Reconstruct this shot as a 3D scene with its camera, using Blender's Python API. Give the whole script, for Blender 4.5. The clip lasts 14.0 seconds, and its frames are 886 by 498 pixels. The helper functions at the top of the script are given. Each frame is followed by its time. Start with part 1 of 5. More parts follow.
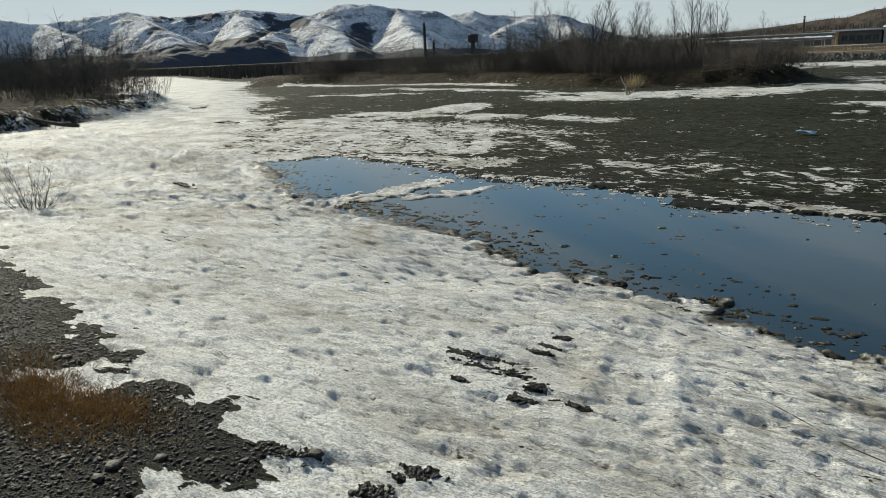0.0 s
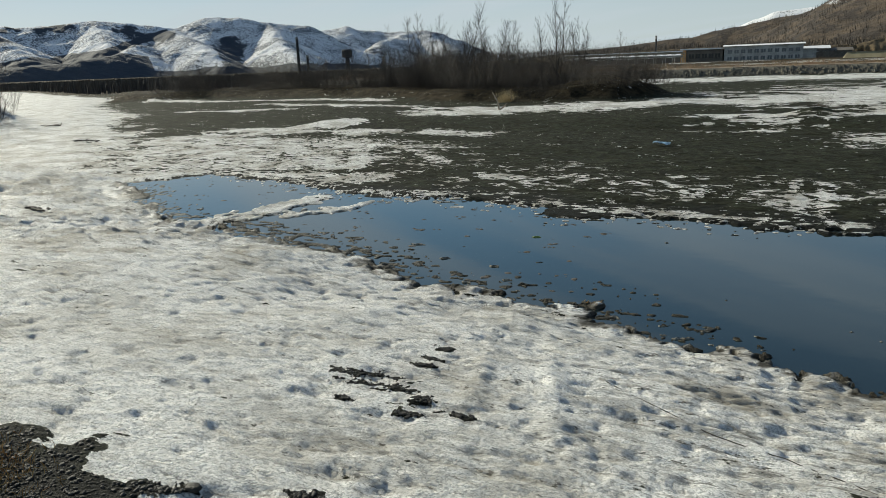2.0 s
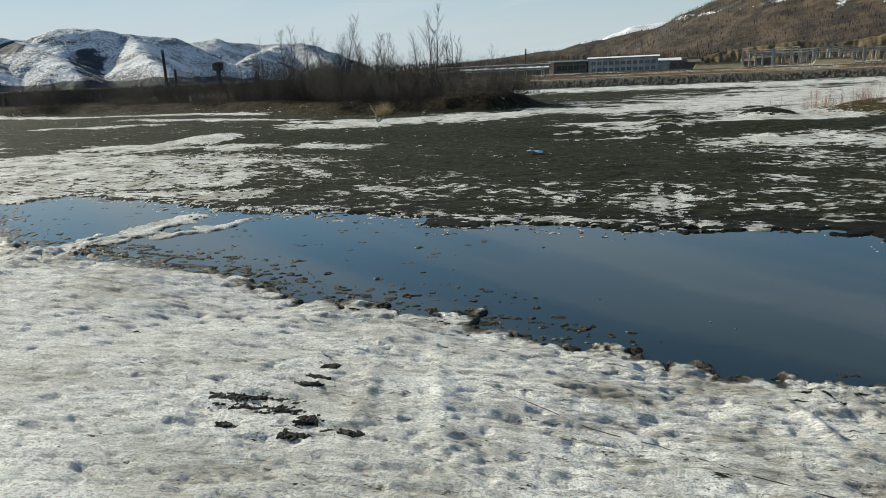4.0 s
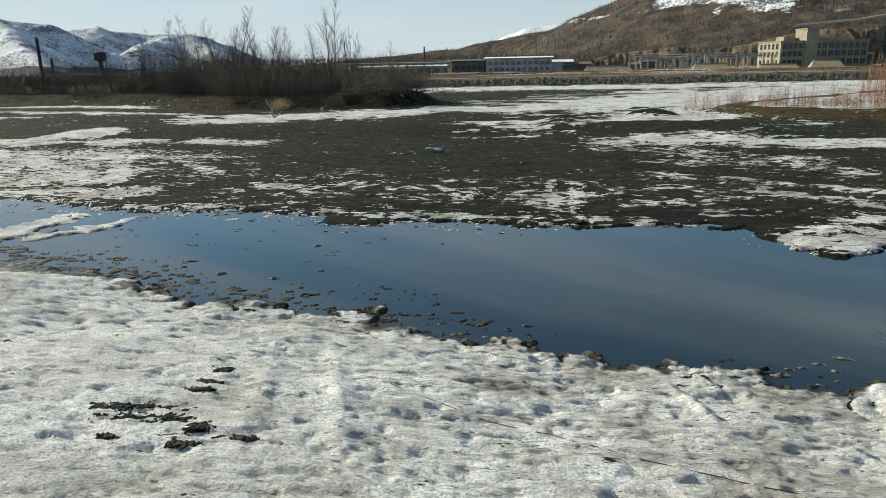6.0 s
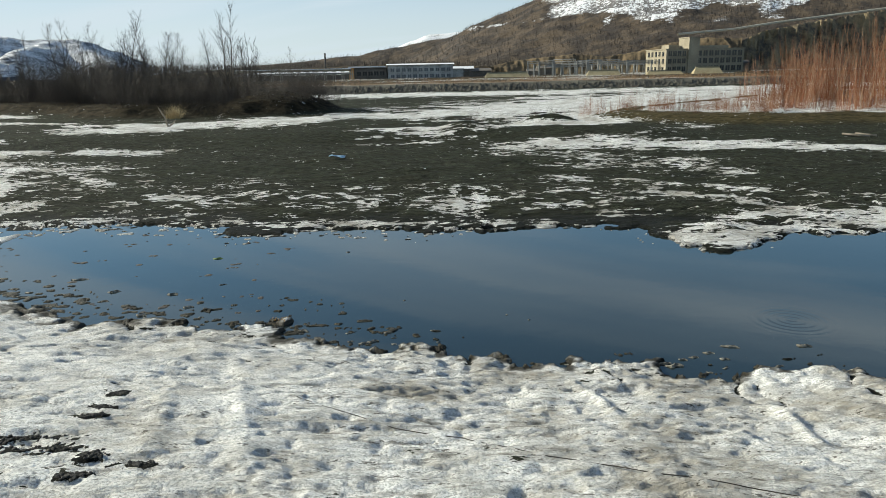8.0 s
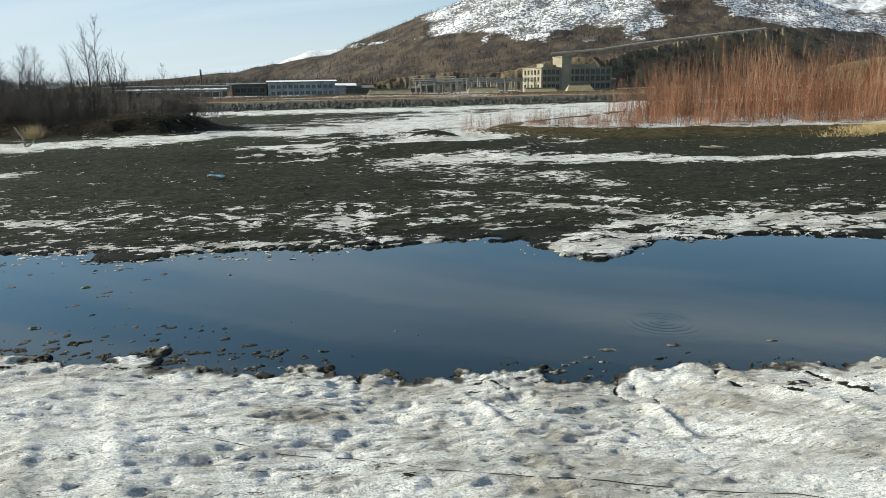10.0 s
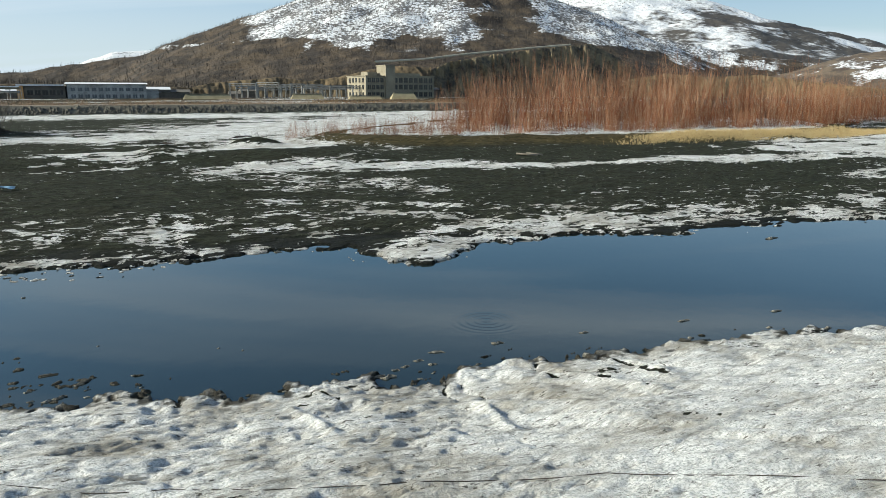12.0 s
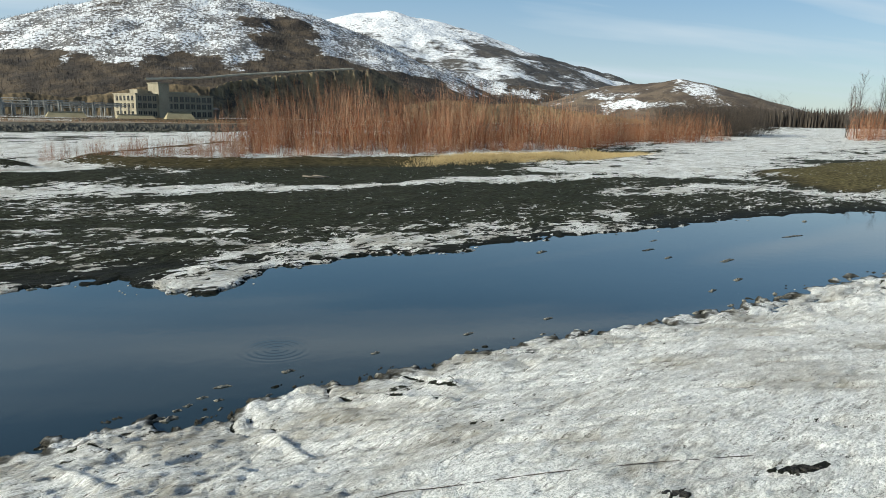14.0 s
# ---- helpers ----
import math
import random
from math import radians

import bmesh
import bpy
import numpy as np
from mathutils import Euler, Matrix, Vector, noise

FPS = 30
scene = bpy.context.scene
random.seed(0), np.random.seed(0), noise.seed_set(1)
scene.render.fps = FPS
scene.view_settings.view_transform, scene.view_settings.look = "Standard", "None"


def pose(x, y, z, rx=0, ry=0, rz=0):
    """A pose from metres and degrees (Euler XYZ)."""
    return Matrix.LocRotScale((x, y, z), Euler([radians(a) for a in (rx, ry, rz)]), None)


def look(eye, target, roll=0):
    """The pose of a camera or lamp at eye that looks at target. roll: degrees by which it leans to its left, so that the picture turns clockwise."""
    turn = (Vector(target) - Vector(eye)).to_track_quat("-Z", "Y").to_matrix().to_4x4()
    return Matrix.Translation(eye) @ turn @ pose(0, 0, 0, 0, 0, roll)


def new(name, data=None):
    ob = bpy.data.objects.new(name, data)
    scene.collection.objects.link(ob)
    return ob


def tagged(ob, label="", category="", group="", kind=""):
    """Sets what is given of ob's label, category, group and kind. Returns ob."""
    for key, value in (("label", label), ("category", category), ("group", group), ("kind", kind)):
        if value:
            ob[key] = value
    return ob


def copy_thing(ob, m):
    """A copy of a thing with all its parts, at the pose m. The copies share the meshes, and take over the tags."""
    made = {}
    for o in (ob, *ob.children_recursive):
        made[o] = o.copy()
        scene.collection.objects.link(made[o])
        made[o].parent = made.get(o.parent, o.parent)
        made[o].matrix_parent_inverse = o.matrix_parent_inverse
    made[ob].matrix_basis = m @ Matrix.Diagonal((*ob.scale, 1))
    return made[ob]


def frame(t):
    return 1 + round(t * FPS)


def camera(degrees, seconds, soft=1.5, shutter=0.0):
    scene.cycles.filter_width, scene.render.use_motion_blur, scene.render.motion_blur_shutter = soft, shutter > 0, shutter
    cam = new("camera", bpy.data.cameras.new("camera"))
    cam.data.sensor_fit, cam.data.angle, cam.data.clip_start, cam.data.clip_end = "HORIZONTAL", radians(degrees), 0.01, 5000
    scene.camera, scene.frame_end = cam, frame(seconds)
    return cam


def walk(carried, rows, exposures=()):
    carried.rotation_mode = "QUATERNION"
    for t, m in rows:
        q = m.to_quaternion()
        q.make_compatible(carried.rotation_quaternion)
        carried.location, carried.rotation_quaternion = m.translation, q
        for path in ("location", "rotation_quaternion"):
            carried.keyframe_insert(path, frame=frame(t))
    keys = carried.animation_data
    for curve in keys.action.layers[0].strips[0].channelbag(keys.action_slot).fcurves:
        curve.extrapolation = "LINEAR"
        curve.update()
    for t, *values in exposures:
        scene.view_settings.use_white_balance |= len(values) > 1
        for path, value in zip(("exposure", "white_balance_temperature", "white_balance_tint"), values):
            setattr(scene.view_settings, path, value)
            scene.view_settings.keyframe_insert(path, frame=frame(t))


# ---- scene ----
cam = camera(65.37, 14.0, soft=0.75)
# seconds, eye x, y, z, turn to the right, tilt down, roll
PATH = [
    (0, -0.129, -0.033, 2.985, -34.07, 15.71, -2.52),
    (0.5, -0.127, -0.026, 2.987, -31.13, 15.61, -2.28),
    (1, -0.120, -0.023, 2.986, -28.46, 15.33, -2.56),
    (1.5, -0.109, -0.023, 2.988, -26.34, 15.22, -2.50),
    (2, -0.101, -0.027, 2.993, -23.97, 14.92, -2.19),
    (2.5, -0.088, -0.031, 2.993, -21.74, 14.68, -2.36),
    (3, -0.080, -0.034, 3.000, -19.03, 14.64, -2.45),
    (3.5, -0.073, -0.029, 3.002, -16.53, 14.41, -2.58),
    (5.8, -0.032, -0.006, 2.998, -6.39, 14.79, -1.16),
    (6, -0.031, -0.004, 2.996, -5.71, 14.82, -1.12),
    (6.5, -0.023, -0.001, 2.996, -3.99, 14.79, -1.14),
    (7, -0.015, -0.006, 3.000, -1.98, 14.75, -1.18),
    (7.5, 0.000, 0.000, 3.000, 0.00, 14.72, -1.10),
    (8, 0.004, 0.000, 3.000, 2.14, 14.45, -1.16),
    (10.5, 0.053, -0.013, 3.008, 13.97, 12.96, -0.49),
    (11, 0.068, 0.001, 2.998, 16.70, 12.61, 0.08),
    (11.5, 0.087, -0.013, 3.003, 21.36, 12.94, 0.04),
    (12, 0.098, -0.007, 3.004, 25.96, 12.80, 0.11),
    (12.5, 0.099, -0.005, 3.005, 29.51, 12.71, 0.25),
    (13, 0.115, -0.001, 2.998, 33.02, 12.41, 0.55),
    (13.5, 0.135, -0.001, 3.001, 37.22, 11.90, 0.87),
    (14, 0.147, -0.014, 3.014, 43.49, 10.79, 1.23),
]
walk(cam, [(t, pose(x, y, z, 90 - tilt, 0, -turn) @ pose(0, 0, 0, 0, 0, roll)) for t, x, y, z, turn, tilt, roll in PATH],
     exposures=[(0, 0.16, 6500, 3), (3, 0.2, 6400, 3), (7, 0.46, 6350, 3), (11, 0.58, 6200, 3), (14, 0.4, 6100, 3)])

# ---- light ----
SUN_TURN, SUN_UP = -68.0, 24.0  # degrees right of +y, degrees up
world = bpy.data.worlds.new("world")
scene.world = world
world.use_nodes = True
wt = world.node_tree
wt.nodes.clear()
w_out = wt.nodes.new("ShaderNodeOutputWorld")
w_bg = wt.nodes.new("ShaderNodeBackground")
sky = wt.nodes.new("ShaderNodeTexSky")
sky.sky_type, sky.sun_disc = "NISHITA", False
sky.sun_elevation, sky.sun_rotation = radians(SUN_UP), radians(SUN_TURN)
sky.altitude, sky.air_density, sky.dust_density, sky.ozone_density = 300, 1.0, 0.3, 3.0
# thin drawn-out cirrus
w_geo = wt.nodes.new("ShaderNodeTexCoord")
w_map = wt.nodes.new("ShaderNodeMapping")
w_map.inputs["Scale"].default_value = (0.22, 1.0, 0.0)
w_map.inputs["Location"].default_value = (0.3, 0.4, 0.0)
w_noise = wt.nodes.new("ShaderNodeTexNoise")
w_noise.inputs["Scale"].default_value = 1.1
w_noise.inputs["Detail"].default_value = 5.0
w_noise.inputs["Distortion"].default_value = 0.4
w_ramp = wt.nodes.new("ShaderNodeMapRange")
w_ramp.inputs["From Min"].default_value, w_ramp.inputs["From Max"].default_value = 0.47, 0.66
w_ramp.inputs["To Min"].default_value, w_ramp.inputs["To Max"].default_value = 0.0, 0.85
w_mix = wt.nodes.new("ShaderNodeMix")
w_mix.data_type = "RGBA"
w_mix.inputs["B"].default_value = (7.0, 7.7, 8.4, 1)
# the cloud sheet lies flat, high overhead
w_lift = wt.nodes.new("ShaderNodeSeparateXYZ")
w_add = wt.nodes.new("ShaderNodeMath")
w_add.operation, w_add.inputs[1].default_value = "ADD", 0.12
w_clip = wt.nodes.new("ShaderNodeMath")
w_clip.operation, w_clip.inputs[1].default_value = "MAXIMUM", 0.1
w_inv = wt.nodes.new("ShaderNodeMath")
w_inv.operation, w_inv.inputs[0].default_value = "DIVIDE", 1.0
w_flat = wt.nodes.new("ShaderNodeVectorMath")
w_flat.operation = "SCALE"
wt.links.new(w_geo.outputs["Generated"], w_lift.inputs["Vector"])
wt.links.new(w_lift.outputs["Z"], w_add.inputs[0])
wt.links.new(w_add.outputs["Value"], w_clip.inputs[0])
wt.links.new(w_clip.outputs["Value"], w_inv.inputs[1])
wt.links.new(w_geo.outputs["Generated"], w_flat.inputs[0])
wt.links.new(w_inv.outputs["Value"], w_flat.inputs["Scale"])
w_turn = wt.nodes.new("ShaderNodeMapping")
w_turn.inputs["Rotation"].default_value = (0.0, 0.0, radians(28))
wt.links.new(w_flat.outputs["Vector"], w_turn.inputs["Vector"])
wt.links.new(w_turn.outputs["Vector"], w_map.inputs["Vector"])
wt.links.new(w_map.outputs["Vector"], w_noise.inputs["Vector"])
wt.links.new(w_noise.outputs["Fac"], w_ramp.inputs["Value"])
# pale veil of haze towards the horizon
w_sep = wt.nodes.new("ShaderNodeSeparateXYZ")
w_veil = wt.nodes.new("ShaderNodeMapRange")
w_veil.interpolation_type = "SMOOTHERSTEP"
for socket, value in (("From Min", -0.02), ("From Max", 0.62), ("To Min", 0.86), ("To Max", 0.0)):
    w_veil.inputs[socket].default_value = value
wt.links.new(w_geo.outputs["Generated"], w_sep.inputs["Vector"])
wt.links.new(w_sep.outputs["Z"], w_veil.inputs["Value"])
# the haze is brightest on the sun's side
w_dot = wt.nodes.new("ShaderNodeVectorMath")
w_dot.operation = "DOT_PRODUCT"
w_dot.inputs[1].default_value = (math.sin(radians(SUN_TURN)), math.cos(radians(SUN_TURN)), 0)
w_side = wt.nodes.new("ShaderNodeMapRange")
for socket, value in (("From Min", -1.0), ("From Max", 0.7), ("To Min", 0.4), ("To Max", 1.0)):
    w_side.inputs[socket].default_value = value
w_haze = wt.nodes.new("ShaderNodeMath")
w_haze.operation = "MULTIPLY"
wt.links.new(w_geo.outputs["Generated"], w_dot.inputs[0])
wt.links.new(w_dot.outputs["Value"], w_side.inputs["Value"])
wt.links.new(w_veil.outputs["Result"], w_haze.inputs[0])
wt.links.new(w_side.outputs["Result"], w_haze.inputs[1])
# the haze turns from milky to blue with height
w_height = wt.nodes.new("ShaderNodeMapRange")
w_height.interpolation_type = "SMOOTHSTEP"
for socket, value in (("From Min", 0.05), ("From Max", 0.25), ("To Min", 0.0), ("To Max", 1.0)):
    w_height.inputs[socket].default_value = value
w_tone, w_air = wt.nodes.new("ShaderNodeMix"), wt.nodes.new("ShaderNodeMix")
w_tone.data_type = w_air.data_type = "RGBA"
w_tone.inputs["A"].default_value = (7.0, 7.7, 8.4, 1)
w_tone.inputs["B"].default_value = (3.0, 5.7, 8.5, 1)
wt.links.new(w_sep.outputs["Z"], w_height.inputs["Value"])
wt.links.new(w_height.outputs["Result"], w_tone.inputs["Factor"])
wt.links.new(w_haze.outputs["Value"], w_air.inputs["Factor"])
wt.links.new(sky.outputs["Color"], w_air.inputs["A"])
wt.links.new(w_tone.outputs["Result"], w_air.inputs["B"])
wt.links.new(w_ramp.outputs["Result"], w_mix.inputs["Factor"])
wt.links.new(w_air.outputs["Result"], w_mix.inputs["A"])
wt.links.new(w_mix.outputs["Result"], w_bg.inputs["Color"])
w_bg.inputs["Strength"].default_value = 0.07
wt.links.new(w_bg.outputs["Background"], w_out.inputs["Surface"])
sun_data = bpy.data.lights.new("sun", "SUN")
sun_data.energy, sun_data.angle, sun_data.color = 5.0, radians(0.6), (1.0, 0.91, 0.75)
sun = new("sun", sun_data)
st, su = radians(SUN_TURN), radians(SUN_UP)
to_sun = Vector((math.sin(st) * math.cos(su), math.cos(st) * math.cos(su), math.sin(su)))
sun.matrix_world = look(tuple(to_sun * 200), (0, 0, 0))

# ---- materials ----
def rgb(c):
    return (*c, 1.0)


class Mat:
    """A node material on one Principled shader."""

    def __init__(self, name, rough=0.8):
        self.m = bpy.data.materials.new(name)
        self.m.use_nodes = True
        self.t = self.m.node_tree
        self.b = self.t.nodes["Principled BSDF"]
        self.b.inputs["Roughness"].default_value = rough
        self.pos = self.n("ShaderNodeNewGeometry").outputs["Position"]

    def n(self, kind):
        return self.t.nodes.new(kind)

    def link(self, a, b):
        self.t.links.new(a, b)

    def attr(self, name):
        a = self.n("ShaderNodeAttribute")
        a.attribute_name = name
        return a.outputs["Fac"]

    def noise(self, scale, detail=4.0, stretch=(1, 1, 1), rough=0.55, turn=0.0, distort=0.0):
        mp = self.n("ShaderNodeMapping")
        mp.inputs["Scale"].default_value = stretch
        mp.inputs["Rotation"].default_value = (0, 0, radians(turn))
        self.link(self.pos, mp.inputs["Vector"])
        t = self.n("ShaderNodeTexNoise")
        t.inputs["Scale"].default_value, t.inputs["Detail"].default_value = scale, detail
        t.inputs["Roughness"].default_value, t.inputs["Distortion"].default_value = rough, distort
        self.link(mp.outputs["Vector"], t.inputs["Vector"])
        return t.outputs["Fac"]

    def cells(self, scale, feature="F1", stretch=(1, 1, 1), out="Distance"):
        mp = self.n("ShaderNodeMapping")
        mp.inputs["Scale"].default_value = stretch
        self.link(self.pos, mp.inputs["Vector"])
        t = self.n("ShaderNodeTexVoronoi")
        t.feature = feature
        t.inputs["Scale"].default_value = scale
        self.link(mp.outputs["Vector"], t.inputs["Vector"])
        return t.outputs[out]

    def math(self, op, a, b=0.0, c=None):
        k = self.n("ShaderNodeMath")
        k.operation = op
        for s, v in zip(k.inputs, (a, b, c)):
            if v is None:
                continue
            if isinstance(v, (int, float)):
                s.default_value = v
            else:
                self.link(v, s)
        return k.outputs[0]

    def step(self, v, lo, hi, a=0.0, b=1.0):
        k = self.n("ShaderNodeMapRange")
        k.interpolation_type = "SMOOTHSTEP"
        self.link(v, k.inputs["Value"])
        for nm, x in (("From Min", lo), ("From Max", hi), ("To Min", a), ("To Max", b)):
            k.inputs[nm].default_value = x
        return k.outputs["Result"]

    def mix(self, f, a, b):
        k = self.n("ShaderNodeMix")
        k.data_type = "RGBA"
        for s, v in ((k.inputs["Factor"], f), (k.inputs["A"], a), (k.inputs["B"], b)):
            if isinstance(v, (int, float)):
                s.default_value = v
            elif isinstance(v, tuple):
                s.default_value = rgb(v)
            else:
                self.link(v, s)
        return k.outputs["Result"]

    def random(self, island=False):
        if island:
            return self.n("ShaderNodeNewGeometry").outputs["Random Per Island"]
        return self.n("ShaderNodeObjectInfo").outputs["Random"]

    def color(self, c):
        if isinstance(c, tuple):
            self.b.inputs["Base Color"].default_value = rgb(c)
        else:
            self.link(c, self.b.inputs["Base Color"])
        return self

    def rough(self, r):
        self.link(r, self.b.inputs["Roughness"])
        return self

    def bump(self, h, dist=0.02, strength=1.0):
        k = self.n("ShaderNodeBump")
        k.inputs["Distance"].default_value, k.inputs["Strength"].default_value = dist, strength
        self.link(h, k.inputs["Height"])
        self.link(k.outputs["Normal"], self.b.inputs["Normal"])
        return self


def worn(name, a, b, scale, rough=0.8, bump=0.01, fine=8.0, metal=0.0, island=False):
    """Two tones mixed by a coarse and a fine noise, with relief."""
    k = Mat(name, rough)
    k.b.inputs["Metallic"].default_value = metal
    f = k.math("ADD", k.math("MULTIPLY", k.noise(scale), 0.6), k.math("MULTIPLY", k.noise(scale * fine), 0.4))
    f = k.step(f, 0.35, 0.65)
    if island:
        f = k.math("ADD", k.math("MULTIPLY", f, 0.5), k.math("MULTIPLY", k.random(True), 0.5))
    k.color(k.mix(f, a, b))
    if bump:
        k.bump(k.noise(scale * fine), bump, 0.6)
    return k.m


def twig_mat(name, tones, scale=3.0, top=None):
    """Bark whose tone differs from stem to stem and along the stem."""
    k = Mat(name, 0.7)
    r = k.random(True)
    c = k.mix(k.step(r, 0.15, 0.55), tones[0], tones[1])
    c = k.mix(k.step(r, 0.62, 0.82), c, tones[2])
    c = k.mix(k.math("MULTIPLY", k.noise(scale), 0.45), c, tones[3])
    if top:
        tc, z = k.n("ShaderNodeTexCoord"), k.n("ShaderNodeSeparateXYZ")
        k.link(tc.outputs["Object"], z.inputs[0])
        c = k.mix(k.math("MULTIPLY", k.step(z.outputs["Z"], 0.9, 4.0), k.math("ADD", k.math("MULTIPLY", r, 0.5), 0.35)), c, top)
    k.color(c)
    return k.m


def ground_mat():
    k = Mat("ground_snow_and_gravel", 0.85)
    snow_in, earth_in, dirt_in = k.attr("snow"), k.attr("earth"), k.attr("dirt")
    # where snow has lasted
    n1 = k.noise(1.1, 6.0, (0.6, 1.2, 1), 0.66, 12)
    n2 = k.noise(4.8, 7.0, (0.65, 1.35, 1), 0.68, -8)
    f = k.math("ADD", k.math("MULTIPLY", n1, 0.42), k.math("MULTIPLY", n2, 0.58))
    f = k.math("ADD", k.math("MULTIPLY", k.math("SUBTRACT", f, 0.5), 4.2), snow_in)
    snow = k.step(f, 0.48, 0.52)
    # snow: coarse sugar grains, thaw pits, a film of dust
    grain = k.noise(46.0, 2.0, (1.0, 1.0, 1), 0.6, 6)
    fleck = k.noise(105.0, 1.0)
    cup = k.noise(11.0, 6.0, (0.4, 1.7, 1), 0.68, -6)
    dirt = k.step(k.math("ADD", k.noise(0.9, 6.0), k.math("MULTIPLY", k.noise(9.0, 4.0, (0.7, 1.4, 1)), 0.5)), 0.62, 0.98)
    salt = k.step(k.math("ADD", k.math("MULTIPLY", grain, 0.62), k.math("MULTIPLY", fleck, 0.38)), 0.41, 0.53)
    # the dark between grains is shade put into the colour
    white = k.mix(salt, (0.56, 0.56, 0.54), (0.98, 0.97, 0.94))
    film = k.step(k.math("ADD", k.math("MULTIPLY", k.noise(1.5, 7.0, (0.35, 1.7, 1), 0.7, -20), 0.5), k.math("MULTIPLY", k.noise(12.0, 5.0, (0.4, 1.8, 1), 0.68), 0.5)), 0.47, 0.62)
    white = k.mix(k.math("MULTIPLY", film, k.math("ADD", k.math("MULTIPLY", dirt_in, 0.5), 0.1)), white, (0.36, 0.35, 0.32))
    white = k.mix(k.math("MULTIPLY", dirt, k.math("ADD", k.math("MULTIPLY", dirt_in, 0.8), 0.1)), white, (0.32, 0.29, 0.235))
    # dirt specks and clods, which also put shade of small pits into colour
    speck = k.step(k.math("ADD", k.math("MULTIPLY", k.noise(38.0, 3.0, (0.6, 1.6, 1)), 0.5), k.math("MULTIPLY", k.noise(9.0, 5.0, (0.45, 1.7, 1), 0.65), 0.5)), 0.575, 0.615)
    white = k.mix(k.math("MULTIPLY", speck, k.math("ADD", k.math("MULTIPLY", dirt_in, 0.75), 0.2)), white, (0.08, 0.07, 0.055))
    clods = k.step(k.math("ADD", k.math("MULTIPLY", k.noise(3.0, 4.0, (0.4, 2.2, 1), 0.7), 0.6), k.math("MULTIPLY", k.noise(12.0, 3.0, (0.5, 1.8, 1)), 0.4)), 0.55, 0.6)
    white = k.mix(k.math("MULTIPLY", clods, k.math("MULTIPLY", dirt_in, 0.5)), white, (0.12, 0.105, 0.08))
    # waterlogged rim, grey-brown and rotten
    rot = k.math("MULTIPLY", k.attr("rot"), k.step(k.math("ADD", k.math("MULTIPLY", k.noise(16.0, 4.0, (0.6, 1.3, 1), 0.7), 0.6), k.math("MULTIPLY", k.attr("rot"), 0.45)), 0.42, 0.62))
    white = k.mix(rot, white, (0.055, 0.05, 0.038))
    # gravel
    cell = k.cells(48.0, out="Color", stretch=(0.8, 1.2, 1))
    sep = k.n("ShaderNodeSeparateColor")
    k.link(cell, sep.inputs["Color"])
    g = k.mix(sep.outputs["Red"], (0.013, 0.016, 0.01), (0.118, 0.125, 0.085))
    g = k.mix(k.math("MULTIPLY", k.step(k.noise(0.25, 5.0, (0.4, 1.3, 1)), 0.4, 0.65), 0.6), g, (0.055, 0.064, 0.037))
    g = k.mix(k.math("MULTIPLY", k.step(k.noise(1.6, 5.0, (0.5, 1.4, 1)), 0.45, 0.62), 0.5), g, (0.05, 0.049, 0.031))
    # shade between clods is put into the colour, black in the low spots
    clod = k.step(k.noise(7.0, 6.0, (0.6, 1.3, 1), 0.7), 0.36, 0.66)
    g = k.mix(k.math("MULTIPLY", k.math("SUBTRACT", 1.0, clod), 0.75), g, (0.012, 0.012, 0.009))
    z = k.n("ShaderNodeSeparateXYZ")
    k.link(k.pos, z.inputs[0])
    wet = k.math("MAXIMUM", k.step(z.outputs["Z"], 0.02, 0.11, 1.0, 0.0), k.attr("wet"))
    g = k.mix(k.math("MULTIPLY", wet, 0.8), g, (0.012, 0.013, 0.012))
    # soil with dead grass
    e = k.mix(k.step(k.noise(2.2, 6.0), 0.38, 0.62), (0.02, 0.016, 0.01), (0.07, 0.053, 0.03))
    e = k.mix(k.math("MULTIPLY", k.noise(0.5, 4.0), 0.5), e, (0.038, 0.032, 0.016))
    e = k.mix(k.attr("turf"), e, k.mix(k.step(k.noise(5.0, 6.0, (0.6, 1.3, 1), 0.7), 0.35, 0.65), (0.055, 0.048, 0.02), (0.2, 0.165, 0.075)))
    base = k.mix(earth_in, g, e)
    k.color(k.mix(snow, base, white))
    k.link(k.math("ADD", k.math("MULTIPLY", snow, 0.05), 0.08), k.b.inputs["Specular IOR Level"])
    k.rough(k.math("SUBTRACT", k.math("SUBTRACT", 0.9, k.math("MULTIPLY", snow, 0.2)), k.math("MULTIPLY", wet, 0.2)))
    h = k.math("ADD", k.math("MULTIPLY", salt, 0.0055), k.math("ADD", k.math("MULTIPLY", cup, 0.045), k.math("MULTIPLY", k.noise(30.0, 4.0, (0.55, 1.6, 1), 0.7), 0.032)))
    stone = k.math("MULTIPLY", k.cells(48.0, stretch=(0.8, 1.2, 1)), -0.016)
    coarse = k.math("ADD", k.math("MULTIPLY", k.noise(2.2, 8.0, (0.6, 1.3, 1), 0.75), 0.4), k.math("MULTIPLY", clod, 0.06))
    hg = k.math("ADD", stone, coarse)
    hs = k.math("MULTIPLY", snow, 0.05)
    mixh = k.math("ADD", k.math("MULTIPLY", h, snow), k.math("MULTIPLY", hg, k.math("SUBTRACT", 1.0, snow)))
    k.bump(k.math("ADD", mixh, hs), 1.0, 0.9)
    return k.m


